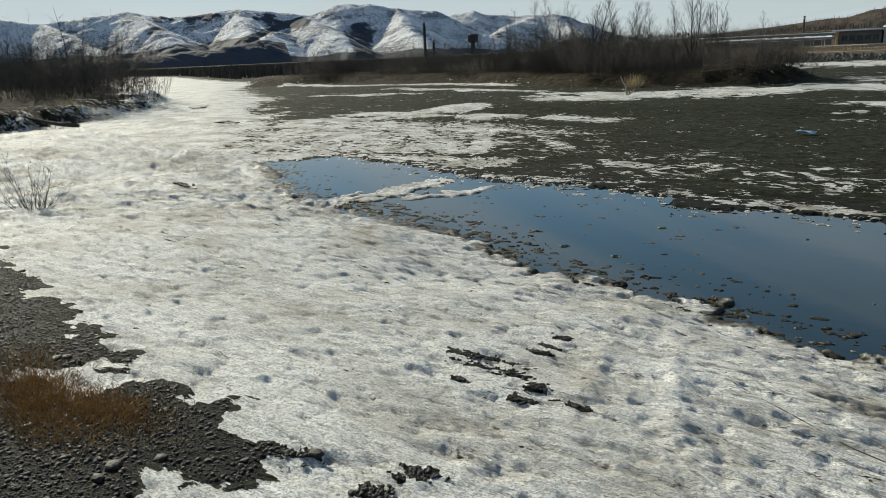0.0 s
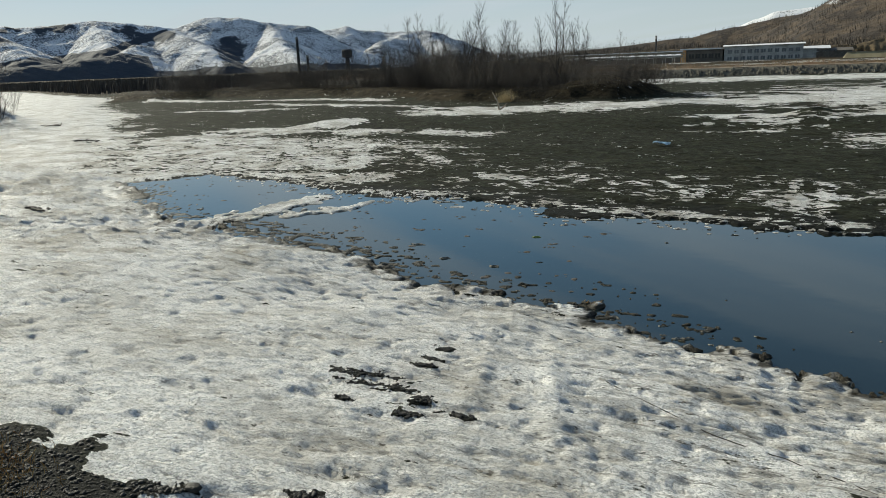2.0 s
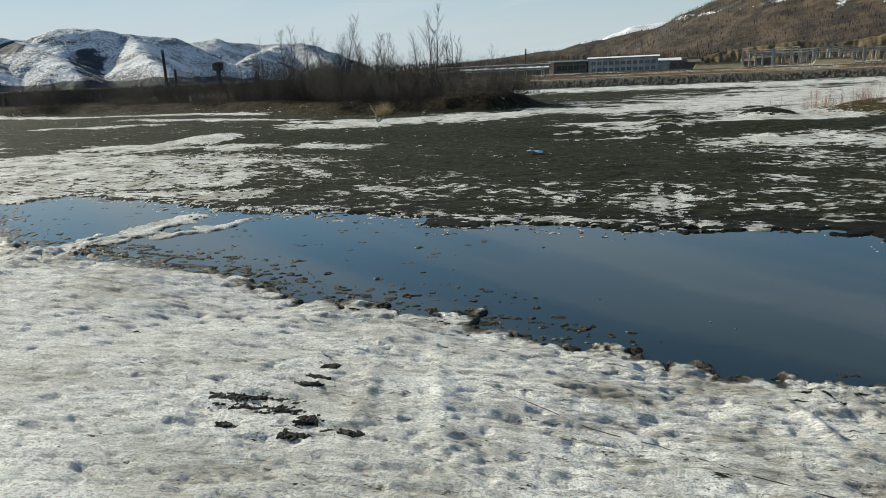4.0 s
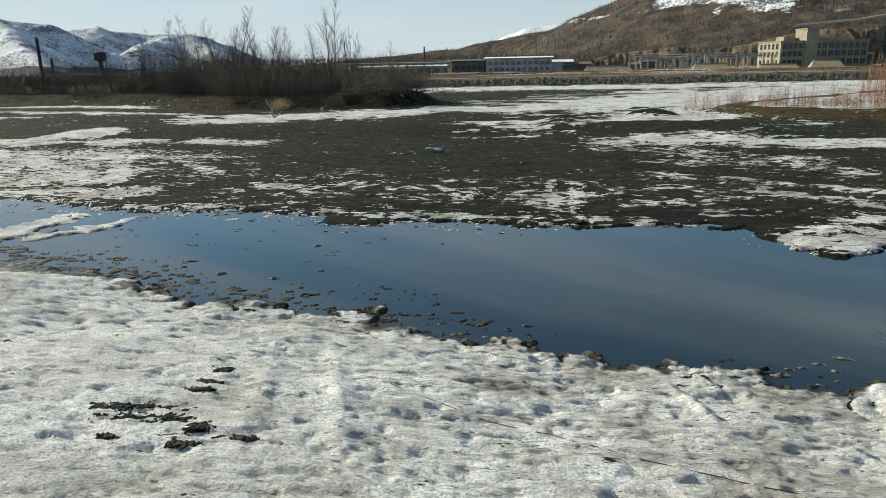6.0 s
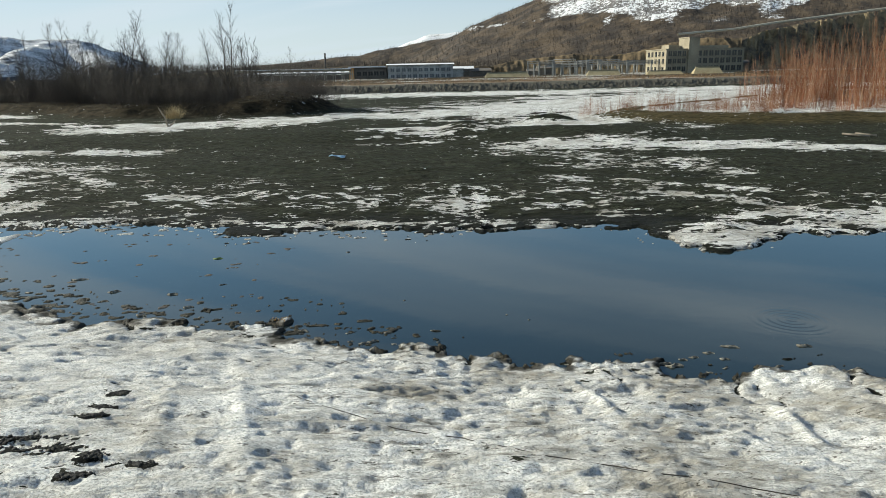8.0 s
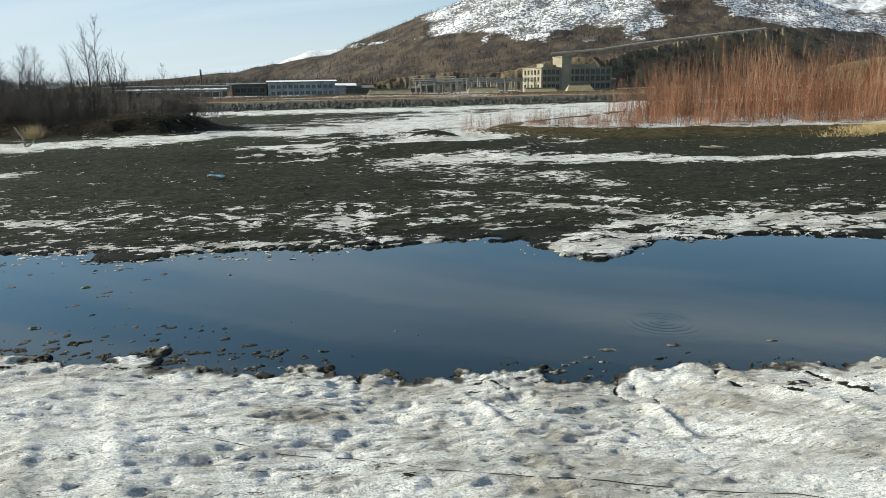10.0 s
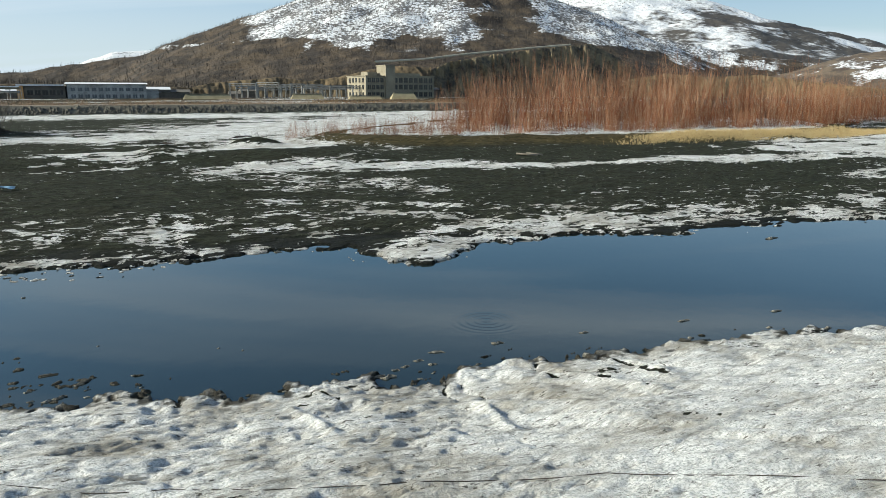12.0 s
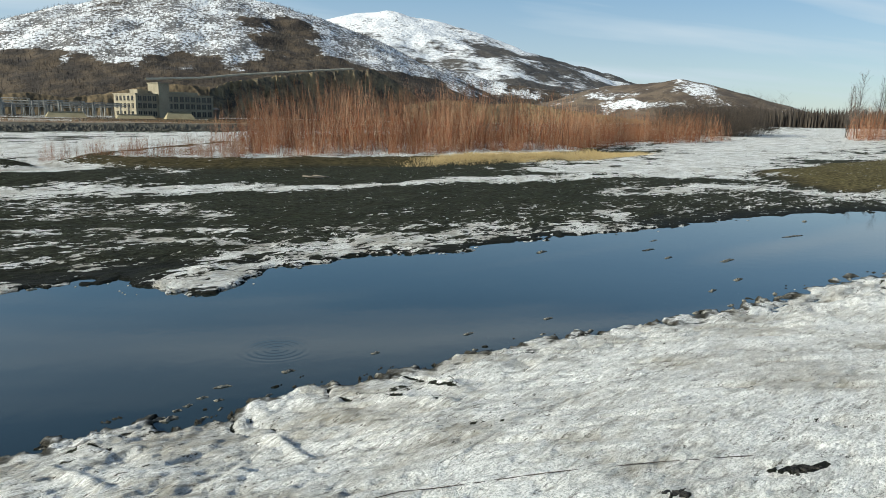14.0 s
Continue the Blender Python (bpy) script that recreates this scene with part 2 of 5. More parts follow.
def water_mat(ring):
    k = Mat("water_murky", 0.03)
    k.color(k.mix(k.step(k.noise(0.3, 3.0), 0.35, 0.65), (0.012, 0.02, 0.022), (0.019, 0.028, 0.029)))
    k.b.inputs["IOR"].default_value = 1.6
    d = k.n("ShaderNodeVectorMath")
    d.operation = "DISTANCE"
    k.link(k.pos, d.inputs[0])
    d.inputs[1].default_value = ring
    r = d.outputs["Value"]
    wave = k.math("SINE", k.math("MULTIPLY", r, 58.0))
    fade = k.math("MULTIPLY", k.step(r, 0.1, 0.25), k.step(r, 0.3, 0.6, 1.0, 0.0))
    core = k.step(r, 0.08, 0.24, 1.0, 0.0)
    wave = k.math("MULTIPLY", wave, k.math("ADD", fade, core))
    ripple = k.math("MULTIPLY", k.noise(3.5, 3.0), 0.0008)
    k.bump(k.math("ADD", k.math("MULTIPLY", wave, 0.00042), ripple), 1.0, 1.0)
    return k.m


def slope_mat(name, woods, bare, scale, stand=0.53, fine=0.16, edge=0.08):
    """Hillside: snow by the vertex attribute, woods and bare soil between."""
    k = Mat(name, 0.9)
    s = k.attr("snow")
    n = k.math("ADD", k.math("MULTIPLY", k.noise(0.01 * scale, 6.0, (1, 1, 1.6)), 0.7), k.math("MULTIPLY", k.noise(0.09 * scale, 4.0, (1, 1, 0.7)), 0.3))
    snow = k.step(k.math("ADD", k.math("MULTIPLY", k.math("SUBTRACT", n, 0.5), 2.6), s), 0.52 - edge, 0.52 + edge)
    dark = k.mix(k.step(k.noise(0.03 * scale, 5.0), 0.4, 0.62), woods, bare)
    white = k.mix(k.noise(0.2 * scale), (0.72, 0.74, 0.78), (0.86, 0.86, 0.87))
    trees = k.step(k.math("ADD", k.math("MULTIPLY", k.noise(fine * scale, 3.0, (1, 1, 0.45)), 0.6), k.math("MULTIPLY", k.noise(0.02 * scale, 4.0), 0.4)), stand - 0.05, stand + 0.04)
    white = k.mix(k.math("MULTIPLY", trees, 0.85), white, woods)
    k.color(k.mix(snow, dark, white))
    k.bump(k.noise(0.1 * scale, 5.0), 6.0 / scale, 0.6)
    return k.m


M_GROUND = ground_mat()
M_WATER = water_mat((4.5, 7.7, 0.0))
M_WILLOW = twig_mat("bark_red_willow", ((0.22, 0.048, 0.01), (0.27, 0.09, 0.02), (0.5, 0.38, 0.26), (0.05, 0.022, 0.01)), 3.0, (0.25, 0.135, 0.07))
M_BUSH = twig_mat("bark_grey_brown", ((0.036, 0.027, 0.021), (0.06, 0.044, 0.032), (0.11, 0.083, 0.058), (0.028, 0.022, 0.017)))
M_BARK = twig_mat("bark_tree", ((0.04, 0.032, 0.026), (0.06, 0.049, 0.04), (0.1, 0.085, 0.07), (0.028, 0.023, 0.02)))
M_STRAW = twig_mat("grass_dead", ((0.58, 0.44, 0.2), (0.66, 0.53, 0.29), (0.48, 0.34, 0.15), (0.32, 0.23, 0.11)), 6.0)
M_WEEDS = twig_mat("weeds_dry", ((0.16, 0.075, 0.035), (0.2, 0.12, 0.055), (0.26, 0.18, 0.09), (0.08, 0.045, 0.025)), 2.0)
M_RUST = twig_mat("grass_rusty", ((0.36, 0.19, 0.04), (0.42, 0.25, 0.07), (0.26, 0.13, 0.035), (0.15, 0.09, 0.03)), 9.0)
def stone_mat():
    k = Mat("stone_river", 0.7)
    r = k.random(True)
    c = k.mix(k.math("POWER", r, 3.4), (0.004, 0.004, 0.0036), (0.06, 0.053, 0.042))
    c = k.mix(k.math("MULTIPLY", k.step(k.noise(40.0), 0.45, 0.7), 0.4), c, (0.05, 0.042, 0.03))
    k.color(c)
    k.bump(k.noise(60.0, 5.0), 0.01, 0.8)
    return k.m


M_STONE = stone_mat()
M_RIPRAP = worn("stone_riprap", (0.036, 0.034, 0.026), (0.17, 0.152, 0.115), 1.0, 0.9, 0.05, 6.0, island=True)
M_CONCRETE = worn("concrete_pale", (0.23, 0.2, 0.145), (0.34, 0.3, 0.22), 0.25, 0.9, 0.02, 9.0)
M_CONCRETE_DARK = worn("concrete_grey", (0.09, 0.08, 0.068), (0.17, 0.15, 0.125), 0.25, 0.9, 0.02, 9.0)
M_PLASTER = worn("plaster_white", (0.24, 0.235, 0.22), (0.5, 0.49, 0.47), 0.35, 0.85, 0.02, 9.0)
M_ROOF_SNOW = worn("roof_snow", (0.74, 0.75, 0.77), (0.84, 0.84, 0.85), 0.4, 0.8, 0.03)
M_ROOF_PALE = worn("roof_pale_yellow", (0.26, 0.215, 0.12), (0.38, 0.32, 0.19), 0.5, 0.85, 0.02)
M_GLASS = worn("window_dark", (0.012, 0.015, 0.018), (0.03, 0.034, 0.038), 0.5, 0.15, 0.0)
M_GLASS_PALE = worn("window_grey", (0.08, 0.09, 0.1), (0.17, 0.18, 0.19), 0.5, 0.25, 0.0)
M_STEEL = worn("steel_galvanised", (0.2, 0.195, 0.18), (0.34, 0.33, 0.3), 0.6, 0.6, 0.0)
M_SOOT = worn("steel_sooty", (0.018, 0.018, 0.019), (0.04, 0.037, 0.035), 0.6, 0.7, 0.0)
M_ORANGE = worn("paint_orange", (0.5, 0.25, 0.08), (0.6, 0.33, 0.13), 0.6, 0.8, 0.0)
M_DRIFT = worn("wood_driftwood", (0.2, 0.165, 0.12), (0.36, 0.31, 0.24), 4.0, 0.85, 0.01)
M_DARKWOOD = worn("wood_wet", (0.03, 0.025, 0.02), (0.075, 0.06, 0.045), 6.0, 0.8, 0.01)
M_ROAD = worn("road_dust", (0.17, 0.13, 0.085), (0.28, 0.22, 0.15), 0.3, 0.95, 0.03)
# paler than M_ROAD: the haul road's sunlit look is put into the colour
M_DUST_LIT = worn("road_dust_sunlit", (0.42, 0.37, 0.28), (0.55, 0.5, 0.4), 0.2, 0.95, 0.0)
M_BLUE = worn("plastic_blue", (0.13, 0.24, 0.36), (0.22, 0.36, 0.48), 6.0, 0.4, 0.01)
M_GREEN = worn("weed_green", (0.1, 0.16, 0.03), (0.2, 0.26, 0.07), 30.0, 0.7, 0.004)
M_FLOAT = worn("foam_and_ice", (0.04, 0.036, 0.026), (0.34, 0.31, 0.25), 18.0, 0.8, 0.01)
# haze of distance is put into the bluish woods and soil colours
M_SLOPE_FAR = slope_mat("slope_snowy_hazed", (0.03, 0.042, 0.062), (0.046, 0.055, 0.07), 0.5, 0.525, 0.34, 0.09)
M_BARE = slope_mat("slope_bare_brown", (0.075, 0.055, 0.04), (0.15, 0.112, 0.078), 2.2, 0.55)
M_SLOPE = slope_mat("slope_wooded_hill", (0.03, 0.021, 0.0145), (0.085, 0.06, 0.036), 1.6, 0.5)
M_SNOWTOP = slope_mat("slope_packed_snow", (0.05, 0.045, 0.042), (0.08, 0.07, 0.06), 0.8, 0.6, 0.2, 0.15)
M_HEAP = worn("soil_brown", (0.07, 0.051, 0.029), (0.21, 0.15, 0.08), 0.06, 0.95, 0.6, 8.0)
M_ROCK = worn("rock_dark_cut", (0.05, 0.044, 0.034), (0.26, 0.2, 0.11), 0.1, 0.9, 1.0, 5.0)
M_LARCH = twig_mat("larch_bare", ((0.025, 0.0175, 0.012), (0.041, 0.029, 0.019), (0.064, 0.046, 0.03), (0.02, 0.016, 0.012)), 0.2)


# ---- building helpers ----
def mesh_of(name, verts, faces, mat, smooth=False):
    me = bpy.data.meshes.new(name)
    me.from_pydata([tuple(v) for v in verts], [], faces)
    me.materials.append(mat)
    if smooth:
        me.polygons.foreach_set("use_smooth", [True] * len(me.polygons))
    me.update()
    return me


def grid_mesh(name, X, Y, Z, mat, attrs=()):
    """A sheet from arrays of rows and columns, with point attributes."""
    nr, nc = X.shape
    me = bpy.data.meshes.new(name)
    me.vertices.add(nr * nc)
    me.vertices.foreach_set("co", np.stack([X, Y, Z], -1).astype(np.float32).ravel())
    i = np.arange((nr - 1) * (nc - 1))
    a = (i // (nc - 1)) * nc + i % (nc - 1)
    quads = np.stack([a, a + 1, a + nc + 1, a + nc], -1).astype(np.int32)
    me.loops.add(quads.size)
    me.loops.foreach_set("vertex_index", quads.ravel())
    me.polygons.add(len(quads))
    me.polygons.foreach_set("loop_start", np.arange(0, quads.size, 4, dtype=np.int32))
    me.polygons.foreach_set("use_smooth", np.ones(len(quads), bool))
    for nm, v in attrs:
        me.attributes.new(nm, "FLOAT", "POINT").data.foreach_set("value", v.astype(np.float32).ravel())
    me.materials.append(mat)
    me.update(calc_edges=True)
    me.validate()
    return me


def empty(name, m, label, category, group=""):
    ob = new(name)
    ob.matrix_world = m
    return tagged(ob, label, category, group)


def part(name, me, parent, label=""):
    ob = new(name, me)
    ob.parent = parent
    return tagged(ob, label) if label else ob


def box(x0, x1, y0, y1, z0, z1, v=None, f=None):
    v, f = ([] if v is None else v), ([] if f is None else f)
    b = len(v)
    v += [(x, y, z) for z in (z0, z1) for x, y in ((x0, y0), (x1, y0), (x1, y1), (x0, y1))]
    f += [tuple(b + k for k in q) for q in ((3, 2, 1, 0), (4, 5, 6, 7), (0, 1, 5, 4), (1, 2, 6, 5), (2, 3, 7, 6), (3, 0, 4, 7))]
    return v, f


def tube(v, f, pts, radii, sides=3):
    """A tapered tube along points, closed to a tip."""
    b = len(v)
    for n, (p, r) in enumerate(zip(pts, radii)):
        q = pts[min(n + 1, len(pts) - 1)] - pts[max(n - 1, 0)]
        q = q.normalized() if q.length > 1e-6 else Vector((0, 0, 1))
        s = q.cross(Vector((0.31, 0.95, 0.05))).normalized()
        u = q.cross(s)
        for k in range(sides):
            a = 2 * math.pi * k / sides
            v.append(p + (s * math.cos(a) + u * math.sin(a)) * r)
    for n in range(len(pts) - 1):
        for k in range(sides):
            l = (k + 1) % sides
            f.append((b + n * sides + k, b + n * sides + l, b + (n + 1) * sides + l, b + (n + 1) * sides + k))
    f.append(tuple(b + (len(pts) - 1) * sides + k for k in range(sides)))


def twig(v, f, a, b, r):
    """A thin three-sided twig that runs to a point."""
    n = len(v)
    q = (b - a).normalized()
    s = q.cross(Vector((0.31, 0.95, 0.05))).normalized()
    u = q.cross(s)
    v += [a + s * r, a + (u * 0.87 - s * 0.5) * r, a - (u * 0.87 + s * 0.5) * r, b]
    f += [(n, n + 1, n + 3), (n + 1, n + 2, n + 3), (n + 2, n, n + 3)]


def bent(rng, start, way, length, steps=4, wobble=0.12, lift=0.0):
    pts, p, d = [start.copy()], start.copy(), way.normalized()
    for _ in range(steps):
        d = (d + Vector((rng.gauss(0, wobble), rng.gauss(0, wobble), rng.gauss(0, wobble * 0.6) + lift))).normalized()
        p = p + d * (length / steps)
        pts.append(p.copy())
    return pts

# ---- the ground: plan of water, banks and lasting snow ----
def hashed(ix, iy, seed):
    h = (ix.astype(np.int64) * 374761393 + iy.astype(np.int64) * 668265263 + seed * 974711) & 0x7FFFFFFF
    h = ((h ^ (h >> 13)) * 1274126177) & 0x7FFFFFFF
    return ((h ^ (h >> 16)) & 0xFFFF) / 65535.0


def vnoise(x, y, seed=0):
    ix, iy = np.floor(x), np.floor(y)
    fx, fy = x - ix, y - iy
    fx, fy = fx * fx * (3 - 2 * fx), fy * fy * (3 - 2 * fy)
    a, b = hashed(ix, iy, seed), hashed(ix + 1, iy, seed)
    c, d = hashed(ix, iy + 1, seed), hashed(ix + 1, iy + 1, seed)
    return (a + (b - a) * fx) * (1 - fy) + (c + (d - c) * fx) * fy


def fbm(x, y, octaves=4, seed=0):
    total, amp, norm = 0.0, 1.0, 0.0
    for k in range(octaves):
        total = total + amp * vnoise(x * 2**k + 17 * k, y * 2**k - 9 * k, seed + k)
        norm, amp = norm + amp, amp * 0.5
    return total / norm


def line_d(x, y, pts):
    best = np.full(np.shape(x), 1e9)
    for (x0, y0), (x1, y1) in zip(pts[:-1], pts[1:]):
        dx, dy = x1 - x0, y1 - y0
        t = np.clip(((x - x0) * dx + (y - y0) * dy) / (dx * dx + dy * dy + 1e-9), 0, 1)
        best = np.minimum(best, np.hypot(x - x0 - t * dx, y - y0 - t * dy))
    return best


def area_d(x, y, poly):
    """Distance to a closed outline, negative inside."""
    ring = list(poly) + [poly[0]]
    inside = np.zeros(np.shape(x), bool)
    for (x0, y0), (x1, y1) in zip(ring[:-1], ring[1:]):
        if y0 != y1:
            inside ^= ((y0 > y) != (y1 > y)) & (x < (x1 - x0) * (y - y0) / (y1 - y0) + x0)
    d = line_d(x, y, ring)
    return np.where(inside, -d, d)


def ease(v, lo, hi):
    t = np.clip((v - lo) / (hi - lo), 0, 1)
    return t * t * (3 - 2 * t)


NEAR_SHORE = [(-16.5, 14.5), (-13.7, 12.4), (-10.8, 10.5), (-9.0, 10.5), (-7.5, 10.0), (-6.1, 9.5), (-4.2, 8.2), (-3.4, 8.4), (-2.6, 7.9), (-1.7, 8.2), (-1.3, 7.5), (-0.1, 7.2), (0.9, 6.7), (2.4, 6.45), (3.0, 6.12), (3.7, 6.25), (4.4, 6.1), (5.6, 5.9), (7.8, 5.5), (10.2, 4.8), (11.4, 4.5), (13.1, 4.5), (16.9, 3.9), (30.0, 0.0), (60.0, -9.0)]
FAR_SHORE = [(62.0, -4.0), (38.0, 4.0), (28.9, 7.0), (26.0, 8.5), (22.5, 9.7), (17.9, 10.1), (14.6, 11.0), (11.0, 11.1), (8.6, 12.2), (6.8, 11.8), (5.1, 10.9), (4.4, 11.7), (4.3, 13.0), (2.5, 13.1), (0.3, 13.1), (-1.7, 13.7), (-3.2, 13.2), (-3.8, 14.0), (-6.3, 14.5), (-9.1, 14.6), (-12.4, 15.9), (-15.3, 16.6)]
POOL = NEAR_SHORE + FAR_SHORE
ICE_STRIP = [(-10.4, 10.6), (-9.9, 11.8), (-9.5, 13.6)]
ICE_STRIP_2 = [(-9.0, 11.8), (-8.2, 12.9), (-7.9, 13.6)]
ISLAND = [(-63.0, 55.0), (-56.0, 61.0), (-36.7, 57.5), (-28.0, 53.0), (-20.5, 47.5), (-15.0, 46.0), (-11.0, 45.5), (-7.5, 47.0), (-4.8, 52.6), (-7.0, 58.0), (-14.0, 66.0), (-40.0, 76.0), (-70.0, 80.0), (-80.0, 70.0)]
LEFT_BANK = [(-31.0, 4.0), (-34.0, 11.0), (-35.5, 16.0), (-36.5, 21.0), (-41.0, 27.5), (-48.0, 34.0), (-64.0, 42.0), (-110.0, 66.0), (-220.0, 110.0), (-220.0, -40.0), (-34.0, -40.0)]
WILLOW_BANK = [(9.5, 37.5), (13.0, 34.0), (17.5, 31.6), (24.0, 30.5), (30.0, 29.0), (37.0, 28.5), (45.0, 29.8), (51.0, 34.0), (56.0, 42.0), (54.0, 52.0), (38.0, 54.0), (24.0, 52.0), (13.0, 44.0)]
GRAVEL_ISLE = [(33.5, 9.5), (35.0, 13.0), (42.0, 17.0), (52.0, 17.5), (70.0, 17.0), (75.0, 6.0), (50.0, 3.0), (38.0, 6.5)]
SNOWFIELD = [(-17.0, 14.8), (-20.5, 17.5), (-26.4, 24.0), (-34.0, 30.0), (-45.0, 40.0), (-58.0, 49.5), (-74.0, 66.0), (-164.0, 118.0), (-220.0, 140.0), (-150.0, 80.0), (-70.0, 43.0), (-42.0, 26.0), (-35.0, 14.0), (-30.0, 3.0), (-16.0, -4.0)]
MOTTLED = [(-20.0, 16.0), (-26.0, 24.0), (-22.0, 26.0), (-16.0, 25.5), (-9.0, 23.5), (-6.0, 18.0), (-8.5, 14.5), (-15.0, 16.5)]
SHINGLE = [(-10.0, 3.9), (-8.2, 3.3), (-6.9, 3.15), (-6.6, 2.95), (-5.4, 2.5), (-4.85, 2.45), (-4.3, 2.35), (-4.3, 2.25), (-4.65, 2.02), (-4.5, 1.86), (-4.28, 1.92), (-3.84, 2.25), (-3.5, 2.44), (-3.34, 2.32), (-3.2, 2.1), (-2.56, 2.0), (-2.6, 1.72), (-2.78, 1.63), (-2.7, 1.35), (-2.9, 0.5), (-3.5, -1.5), (-10.0, -2.0)]
# lasting snow on the bars: cover, half width, line
BANDS = [
    (0.95, 0.75, [(-24.0, 23.5), (-22.0, 25.6), (-17.6, 26.9), (-10.1, 26.8)]),
    (1.0, 1.0, [(-22.5, 27.0), (-17.6, 28.2)]),
    (0.95, 1.4, [(-73.9, 63.0), (-48.1, 53.5), (-36.8, 54.8), (-28.0, 51.0)]),
    (1.0, 2.3, [(-16.5, 39.0), (-12.0, 40.5), (-8.2, 41.0), (-4.0, 45.9), (0.5, 43.6), (4.4, 47.5)]),
    (0.75, 0.8, [(-38.7, 40.4), (-30.7, 41.9)]),
    (0.85, 0.9, [(-36.4, 48.1), (-20.2, 43.0)]),
    (1.0, 7.0, [(-14.0, 84.0), (8.5, 81.5), (39.6, 83.8), (70.0, 92.0)]),
    (1.0, 9.0, [(9.4, 47.0), (17.4, 58.1), (35.5, 73.0)]),
    (1.0, 2.1, [(0.2, 30.8), (3.6, 33.2), (8.1, 35.6), (12.5, 39.5)]),
    (0.7, 1.3, [(3.8, 25.7), (7.8, 25.8), (13.5, 24.4)]),
    (0.5, 1.6, [(3.7, 23.7), (5.7, 21.8), (8.4, 20.0)]),
    (0.62, 0.35, [(3.6, 18.2), (6.1, 17.4), (8.3, 15.2)]),
    (0.6, 0.5, [(4.9, 16.4), (6.5, 15.2), (7.8, 14.0)]),
    (0.78, 1.0, [(4.9, 12.0), (6.4, 12.4), (8.4, 13.0), (10.2, 13.0)]),
    (0.66, 0.16, [(1.0, 16.9), (0.85, 13.3)]),
    (0.7, 0.18, [(1.5, 16.9), (1.3, 13.2)]),
    (0.8, 0.45, [(-14.2, 22.6), (-10.8, 16.2)]),
    (0.85, 0.4, [(-13.3, 22.5), (-9.8, 15.8)]),
    (0.75, 0.35, [(-11.7, 22.4), (-8.2, 18.7)]),
    (0.8, 1.7, [(-16.6, 15.6), (-20.0, 18.8), (-24.0, 22.0)]),
    (0.66, 1.1, [(-16.0, 17.2), (-12.4, 17.0), (-9.0, 15.8)]),
    (0.42, 1.5, [(-5.5, 16.5), (-0.9, 15.7), (3.2, 15.2)]),
    (0.58, 0.4, [(-9.0, 14.9), (-3.5, 14.1), (0.3, 13.4), (2.6, 13.4)]),
    (0.95, 1.0, [(5.1, 26.4), (10.1, 25.0), (16.9, 22.6), (24.8, 21.3), (31.0, 19.5)]),
    (0.7, 1.0, [(10.5, 12.2), (14.5, 11.7), (17.5, 10.8)]),
    (0.75, 0.5, [(19.4, 12.4), (17.4, 10.5)]),
    (0.6, 0.3, [(8.0, 15.2), (11.7, 14.0), (16.8, 11.5)]),
    (1.0, 6.0, [(36.0, 21.5), (48.0, 23.0), (77.5, 33.0), (100.0, 38.0)]),
    (1.0, 13.0, [(70.0, 30.0), (140.0, 45.0), (260.0, 70.0)]),
    (0.85, 1.6, [(25.5, 14.9), (30.0, 14.6), (32.6, 13.4), (32.1, 9.5), (35.0, 7.4)]),
]
# bare spots in the near snow: x, y, reach along, reach across, turn
SPOTS = [(-2.55, 4.14, 0.26, 0.06, 4), (-2.75, 4.06, 0.14, 0.05, 8), (-2.45, 3.95, 0.26, 0.07, 5), (-2.03, 3.85, 0.1, 0.05, 0), (-1.7, 3.72, 0.12, 0.05, -5), (-1.99, 3.56, 0.1, 0.04, 10), (-2.44, 5.15, 0.1, 0.06, 0), (-2.38, 4.79, 0.1, 0.06, 0), (-2.35, 4.58, 0.1, 0.05, 0), (-2.49, 3.6, 0.06, 0.04, 0), (-2.6, 2.13, 0.16, 0.07, 12), (-1.95, 2.36, 0.12, 0.07, 12), (-1.98, 2.1, 0.13, 0.07, 12), (4.5, 1.3, 0.17, 0.05, -38), (3.7, 1.7, 0.08, 0.04, -38)]
RIDGES = [((1.42, 5.9), (1.53, 4.95), 0.06, 0.04), ((3.0, 5.1), (2.8, 4.25), 0.06, 0.04), ((4.2, 5.7), (4.5, 4.4), 0.08, 0.035), ((5.2, 5.6), (4.85, 4.6), 0.1, 0.04), ((-1.8, 6.4), (-1.06, 3.7), 0.09, 0.03), ((-2.07, 5.4), (-1.7, 3.85), 0.09, 0.03)]
# gaps of dark water and wet ground between the fingers of rotten ice at the edge
SLITS = [((5.12, 5.75), (4.91, 4.75)), ((4.31, 5.5), (4.46, 4.6)), ((4.15, 6.0), (3.98, 5.4)), ((6.4, 5.75), (7.1, 5.2)), ((3.06, 6.15), (2.91, 5.45)), ((3.2, 5.9), (3.14, 5.35)), ((1.75, 6.4), (1.9, 5.9)), ((7.9, 5.6), (8.6, 5.0)), ((-0.75, 7.6), (-0.4, 6.9)), ((-4.0, 8.6), (-3.4, 7.9)), ((-5.2, 9.3), (-4.5, 8.7)), ((0.35, 7.2), (0.5, 6.6))]


